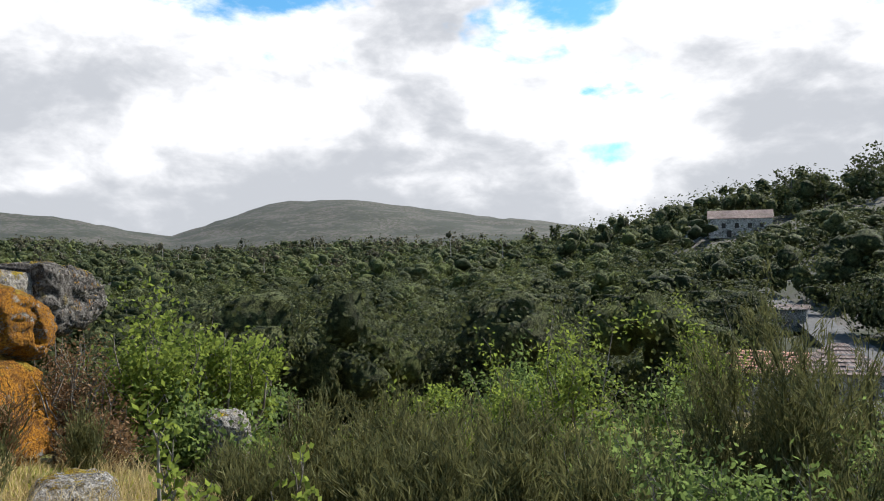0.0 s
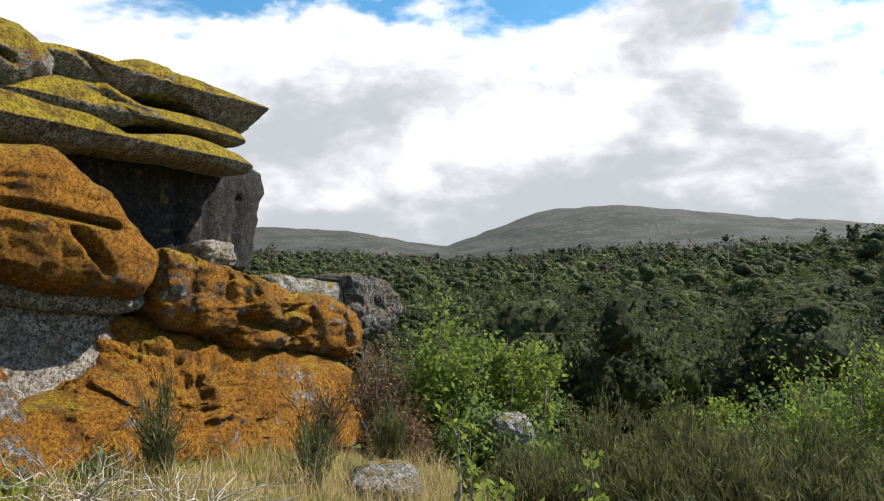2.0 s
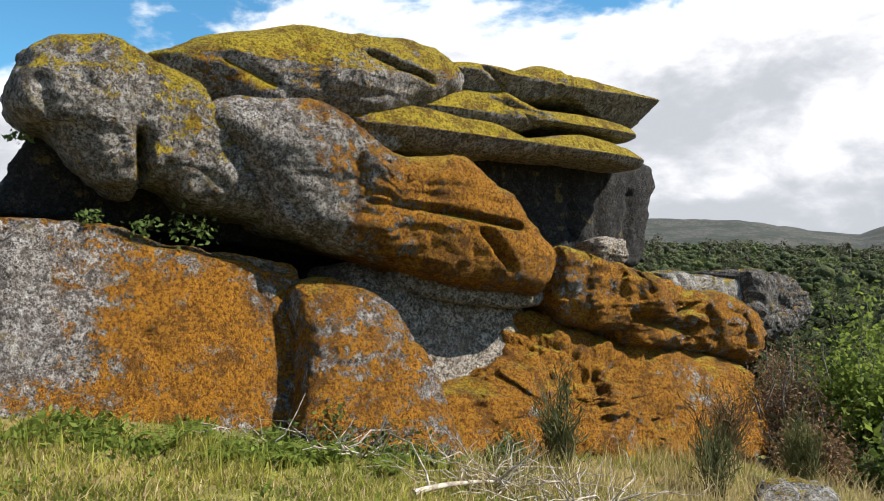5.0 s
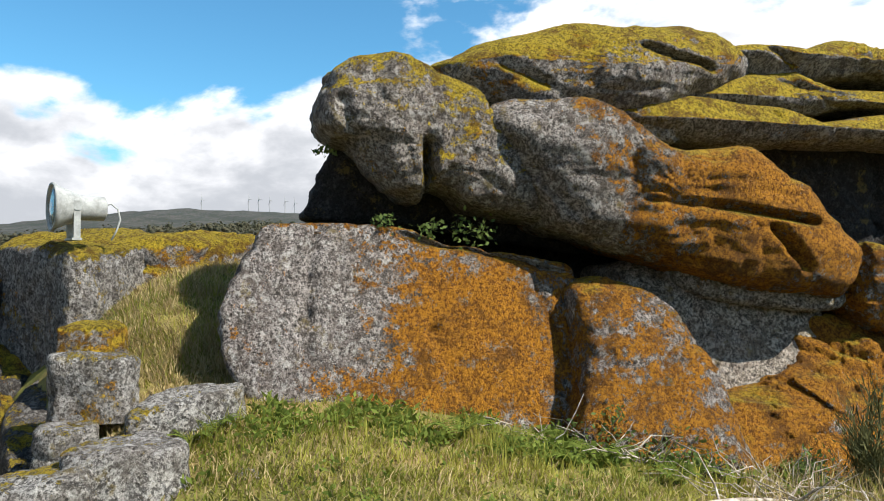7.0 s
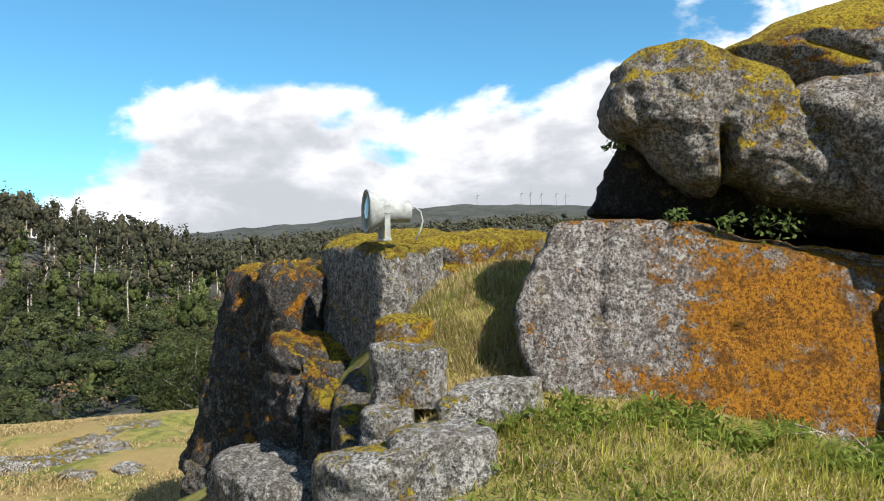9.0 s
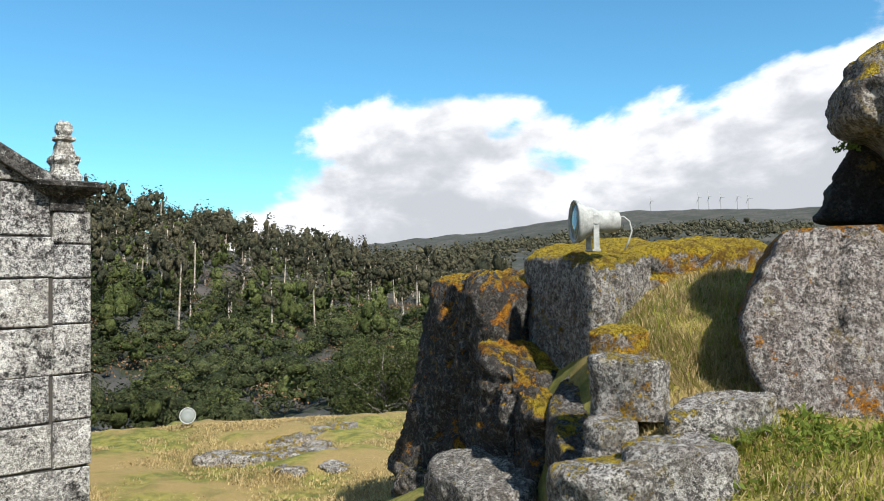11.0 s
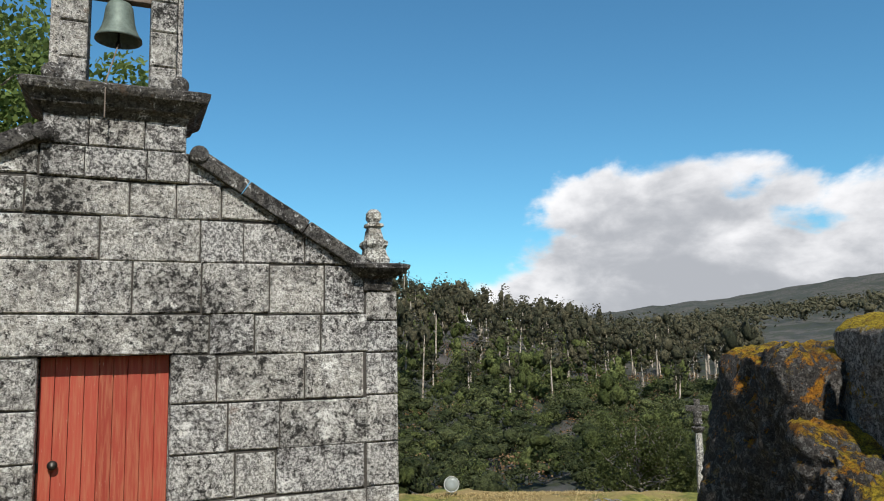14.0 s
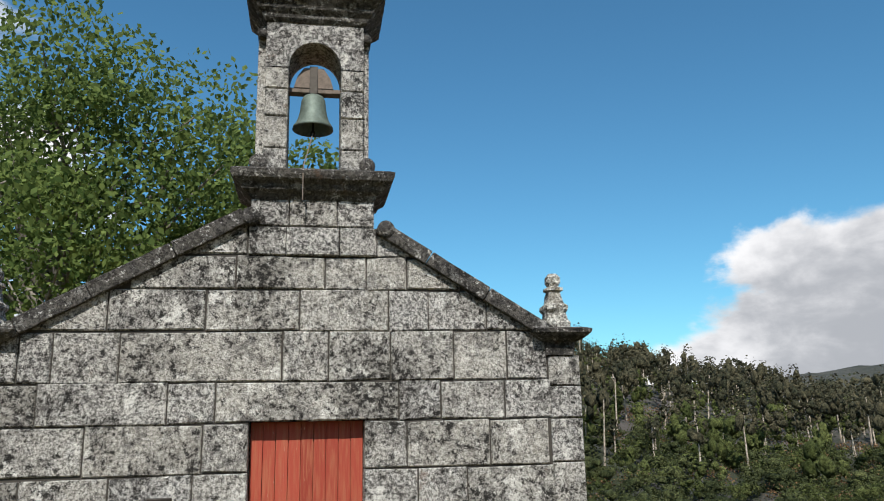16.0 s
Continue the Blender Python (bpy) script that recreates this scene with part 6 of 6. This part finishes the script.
def off_road(x, y, z):
    yaw, r = np.degrees(np.arctan2(-x, y)), np.hypot(x, y)
    lane = np.interp(r, [30, 45, 60, 75, 95, 130], [-173, -171.5, -170.2, -167.8, -165.8, -163])
    house = (np.hypot(x - 11, y + 51) < 4.5) | (np.hypot(x - 14.4, y + 47) < 4)
    # nothing tall stands before the lane
    before = np.interp(yaw, [-175, -171.5, -170.2, -167.8, -165.8, -163.5, -163], [30, 43, 57, 72, 90, 100, 40])
    inside = ((r < before) & (yaw < -162.5)) | ((r < 45) & (yaw < -159))
    return ((np.abs(yaw - lane) > 110 / r) | (r > 118)) & ~house & ~inside


# hillside across the terrace: scrub below, eucalyptus above
wood("scrub", 520, -52, -8, 40, 200, LEAF_FOREST, "dark green scrub on the lower hillside", 3.6, 4.6, 170, 0.36, lumps=4)
wood("scrub", 260, -52, -8, 45, 210, LEAF_LIGHT, "lighter green bushes on the hillside", 3.4, 3.8, 170, 0.32, lumps=4)
wood("scrub", 330, -52, -8, 60, 240, LEAF_DRY, "brown bare thickets on the hillside", 2.2, 4.6, 60, 0.36)
wood("eucalyptus_wood", 760, -45, -6, 140, 400, LEAF_EUCA, "eucalyptus wood covering the hill", 13, 4.4, 47, 1.01, trunks=0.5, lumps=3)
wood("eucalyptus_wood", 340, -34, -6, 300, 420, LEAF_EUCA, "eucalyptus wood along the hilltop", 11, 3.4, 52, 1.01, trunks=0.3, lumps=2)
wood("eucalyptus_wood", 220, -40, -6, 120, 330, LEAF_LIGHT, "greener trees among the eucalyptus", 8, 5.0, 70, 0.7, lumps=4)
wood("far_woods", 1300, -66, -33, 500, 1400, LEAF_EUCA, "distant dark woods on a ridge", 13, 13, 15, 2.91, lumps=1)
# valley woods
wood("valley_wood", 190, -176, -100, 26, 80, LEAF_FOREST, "dense broadleaf trees below the slope", 5.0, 5.4, 1100, 0.27, keep=off_road, lumps=5, level=2)
wood("valley_wood", 90, -158, -100, 28, 85, LEAF_LIGHT, "light green spring trees below the slope", 4.6, 4.2, 1000, 0.24, keep=off_road, lumps=5, level=2)
wood("valley_wood", 560, -176, -98, 75, 190, LEAF_FOREST, "dense broadleaf wood in the valley", 6.0, 7.0, 220, 0.5, keep=off_road, lumps=5)
wood("valley_wood", 230, -158, -98, 80, 260, LEAF_LIGHT, "light green spring trees in the valley", 6.0, 6.0, 220, 0.5, keep=off_road, lumps=5)
wood("valley_wood", 1050, -176, -98, 170, 480, LEAF_FOREST, "dense broadleaf wood on the valley side", 8, 9.5, 36, 1.01, lumps=4)
wood("valley_wood", 460, -158, -98, 180, 560, LEAF_LIGHT, "light green spring trees on the valley side", 8, 8, 36, 1.01, lumps=4)
wood("valley_wood", 2200, -158, -98, 400, 1250, LEAF_FOREST, "distant wood on the slopes", 10, 14, 17, 2.13, bias=0.8, lumps=2)
wood("valley_wood", 900, -158, -98, 240, 1200, LEAF_EUCA, "thin brown trees among the wood", 12, 6, 30, 1.57, trunks=0.25, lumps=1)
wood("ridge_trees", 260, -178, -150, 230, 340, LEAF_FOREST, "tall trees along the ridge", 11, 8, 79, 1.01, lumps=3)
# trees that stand out against the sky
for yaw, d, h, c in ((-149.6, 360, 17, 3), (-154.5, 330, 9, 4), (-157.2, 310, 13, 5), (-158.0, 312, 13, 4), (-159.4, 300, 11, 4), (-161.9, 290, 16, 3), (-165.9, 262, 17, 6), (-168.0, 262, 13, 6), (-170.8, 262, 15, 8)):
    x, y = polar(yaw, d)
    tree("hill_tree", x, y, h, c, LEAF_FOREST, 900, 1.1, "tall tree standing out on the ridge", clumps=12, bare=0.35, group="ridge trees")
for yaw, d, h in ((-30.6, 370, 19), (-29.6, 372, 15), (-32.3, 390, 17), (-22.8, 345, 15), (-26.0, 350, 13)):
    x, y = polar(yaw, d)
    tree("hill_tree", x, y, h, 3.6, LEAF_EUCA, 900, 1.1, "tall eucalyptus standing out on the hilltop", clumps=12, bare=0.4, group="ridge trees")
x, y = polar(-34.6, 36)
tree("willow_tree", x, y, 5.2, 2.4, LEAF_LIGHT, 7000, 0.16, "pale green willow below the terrace", clumps=24, bare=0.12, squash=0.9)
x, y = polar(-36.6, 41)
tree("willow_tree", x, y, 5.0, 2.2, LEAF_LIGHT, 5000, 0.17, "pale green willow below the terrace", clumps=20, bare=0.12)


# ---------- road, houses and turbines ----------
def asphalt():
    k = Kit("asphalt", 0.95)
    k.colour(k.mix(k.ramp(k.noise(0.8, 6, 0.7), 0.35, 0.65), (0.055, 0.056, 0.06), (0.09, 0.09, 0.095)))
    k.bump(k.noise(30, 3), 0.01)
    return k.m


def ribbon(yaws, dists, width, name, mat, label, lift):
    t = np.linspace(0, len(yaws) - 1, 60)
    yaw, d = np.interp(t, range(len(yaws)), yaws), np.interp(t, range(len(yaws)), dists)
    for _ in range(6):
        yaw[1:-1], d[1:-1] = (yaw[:-2] + yaw[2:]) / 2, (d[:-2] + d[2:]) / 2
    p = np.stack([-d * np.sin(np.radians(yaw)), d * np.cos(np.radians(yaw))], 1)
    g = np.gradient(p, axis=0)
    side = np.stack([g[:, 1], -g[:, 0]], 1) / np.linalg.norm(g, axis=1)[:, None] * width / 2
    bm = bmesh.new()
    rows = []
    for a, s in zip(p, side):
        mid = gz(*a) + lift
        rows.append([bm.verts.new((*(a - s), mid - 0.5)), bm.verts.new((*(a - s), mid)), bm.verts.new((*(a + s), mid)), bm.verts.new((*(a + s), mid - 0.5))])
    for a, b in zip(rows, rows[1:]):
        for k in range(3):
            bm.faces.new((a[k], b[k], b[k + 1], a[k + 1]))
    bmesh.ops.recalc_face_normals(bm, faces=bm.faces)
    return tagged(part(name, bm, mat), label, name, kind="structure")


ribbon([-173, -171.5, -170.2, -167.8, -165.8, -163], [30, 45, 60, 75, 95, 130], 3.8, "road", asphalt(), "grey asphalt lane bending up the hill", 0.55)


def house(x, y, z, turn, sx, sy, wall_h, rise, label, hip=True, tiles=None, windows=()):
    """A stone house: thick walls with openings, and a roof of tile rows."""
    thing = tagged(new("house"), label, "house", group="houses")
    t = 0.35
    part("wall", box_bm(-sx, sx, -sy, -sy + t, 0, wall_h), ASHLAR, thing)
    part("wall", box_bm(-sx, sx, sy - t, sy, 0, wall_h), ASHLAR, thing)
    part("wall", box_bm(-sx, -sx + t, -sy + t, sy - t, 0, wall_h), ASHLAR, thing)
    part("wall", box_bm(sx - t, sx, -sy + t, sy - t, 0, wall_h), ASHLAR, thing)
    e = 0.35
    ridge = max(sx - sy, 0.05) if hip else sx + e
    A, B = [(-sx - e, -sy - e), (sx + e, -sy - e), (sx + e, sy + e), (-sx - e, sy + e)], [(-ridge, 0), (ridge, 0)]
    faces = [(A[0], A[1], B[1], B[0]), (A[2], A[3], B[0], B[1])] + ([(A[1], A[2], B[1], B[1]), (A[3], A[0], B[0], B[0])] if hip else [])
    bm = bmesh.new()
    for a, b, c, d in faces:
        n = max(4, int(math.hypot(b[0] - a[0], b[1] - a[1]) / 0.3))
        for r in range(8):
            s0, s1 = r / 8, (r + 1) / 8
            for i in range(n):
                quad = []
                for s, u, up in ((s0, i / n, 0.07), (s0, (i + 1) / n, 0.07), (s1, (i + 1) / n, 0.0), (s1, i / n, 0.0)):
                    lo = (a[0] + (b[0] - a[0]) * u, a[1] + (b[1] - a[1]) * u)
                    hi = (d[0] + (c[0] - d[0]) * u, d[1] + (c[1] - d[1]) * u)
                    quad.append(bm.verts.new((lo[0] + (hi[0] - lo[0]) * s, lo[1] + (hi[1] - lo[1]) * s, wall_h + rise * s + up + (0.03 if (i + r) % 2 else 0))))
                bm.faces.new(quad)
    part("roof", bm, tiles or TILES, thing)
    part("ceiling", box_bm(-sx, sx, -sy, sy, wall_h - 0.1, wall_h), ASHLAR, thing)
    for wx, wz, ww, wh in windows:
        w = part("window", box_bm(wx - ww / 2, wx + ww / 2, sy - 0.02, sy + 0.03, wz, wz + wh), IRON, thing, "dark window opening")
        part("sill", box_bm(wx - ww / 2 - 0.1, wx + ww / 2 + 0.1, sy, sy + 0.12, wz - 0.12, wz), ASHLAR, w)
    thing.matrix_world = pose(x, y, z, 0, 0, turn)
    return thing


def tile_material(name, a, b):
    k = Kit(name, 0.85)
    k.colour(k.mix(k.random(True), a, b))
    k.bump(k.noise(12, 4), 0.02)
    return k.m


OLD_TILES, RED_TILES = tile_material("old_grey_tiles", (0.16, 0.11, 0.10), (0.30, 0.23, 0.21)), tile_material("salmon_tiles", (0.36, 0.17, 0.12), (0.50, 0.27, 0.20))
house(11.3, -51.5, -6.6, 25, 2.3, 2.0, 2.0, 1.7, "grey stone house with a hipped tile roof", True, OLD_TILES, ((-1.0, 0.6, 0.8, 1.0), (1.0, 0.2, 0.9, 1.6)))
house(14.4, -47.0, -6.7, 8, 2.0, 1.6, 2.3, 1.2, "low house with a salmon tile roof", False, RED_TILES)
x, y = polar(-162.6, 235)
house(x, y, gz(x, y) - 0.5, 20, 8.5, 4.0, 5.5, 2.6, "old stone farmhouse high on the wooded slope", False, OLD_TILES, ((-5.5, 2.8, 1.1, 1.4), (-2.5, 2.8, 1.1, 1.4), (1.0, 2.8, 1.1, 1.4), (4.5, 2.8, 1.1, 1.4), (-4.0, 0.2, 1.2, 2.0), (3.0, 0.2, 1.2, 2.0)))
x, y = polar(-160.2, 245)
house(x, y, gz(x, y) - 0.5, 15, 5.0, 3.5, 3.5, 2.0, "small stone barn on the wooded slope", False, OLD_TILES, ((-2.0, 1.4, 0.9, 1.0),))
x, y = polar(-165.6, 88)
house(x, y, gz(x, y) - 0.2, 10, 1.8, 1.6, 2.2, 0.5, "small concrete hut beside the lane", False, OLD_TILES)
# dry stone wall running down past the house
wall_bits = tagged(new("field_wall"), "mossy dry stone wall on the slope", "wall")
unit = bmesh.new()
bmesh.ops.create_icosphere(unit, subdivisions=2, radius=1)
for v in unit.verts:
    v.co *= 1 + 0.25 * noise.noise(v.co * 1.7)
first = part("wall_stone", unit, ROCK_STONE, wall_bits)
for i in range(70):
    s = (i // 2) / 34
    x, y = 8.3 - 2.6 * s, -28.0 + 9.0 * s
    o = first if i == 0 else new("wall_stone", first.data)
    o.parent = wall_bits
    o.matrix_basis = pose(x + rng.normal() * 0.08, y, gz(x, y) + 0.25 + 0.45 * (i % 2), rng.uniform(0, 90), 0, rng.uniform(0, 360)) @ Matrix.Diagonal((0.34, 0.28, 0.27, 1))

# far wind turbines
for yaw, h in ((-58.9, 60), (-59.6, 62), (-60.4, 58), (-61.5, 60), (-62.2, 56), (-55.6, 50)):
    x, y = polar(yaw, 3760)
    t = tagged(new("wind_turbine"), "tiny white wind turbine on a far ridge", "wind turbine", group="wind turbines")
    part("tower", lathe([(2.2, -20), (1.2, h)], 8), WHITE_PAINT, t)
    for a in (20, 140, 260):
        part("blade", moved(lathe([(0.9, 0), (1.2, 5), (0.2, 34)], 6), pose(0, -1.5, h, 0, a, 0)), WHITE_PAINT, t)
    part("hub", moved(lathe([(0.0, -3), (1.6, -2), (1.6, 3), (0.0, 4)], 8), pose(0, 0, h, 90, 0, 0)), WHITE_PAINT, t)
    t.matrix_world = pose(x, y, gz(x, y), 0, 0, 60)
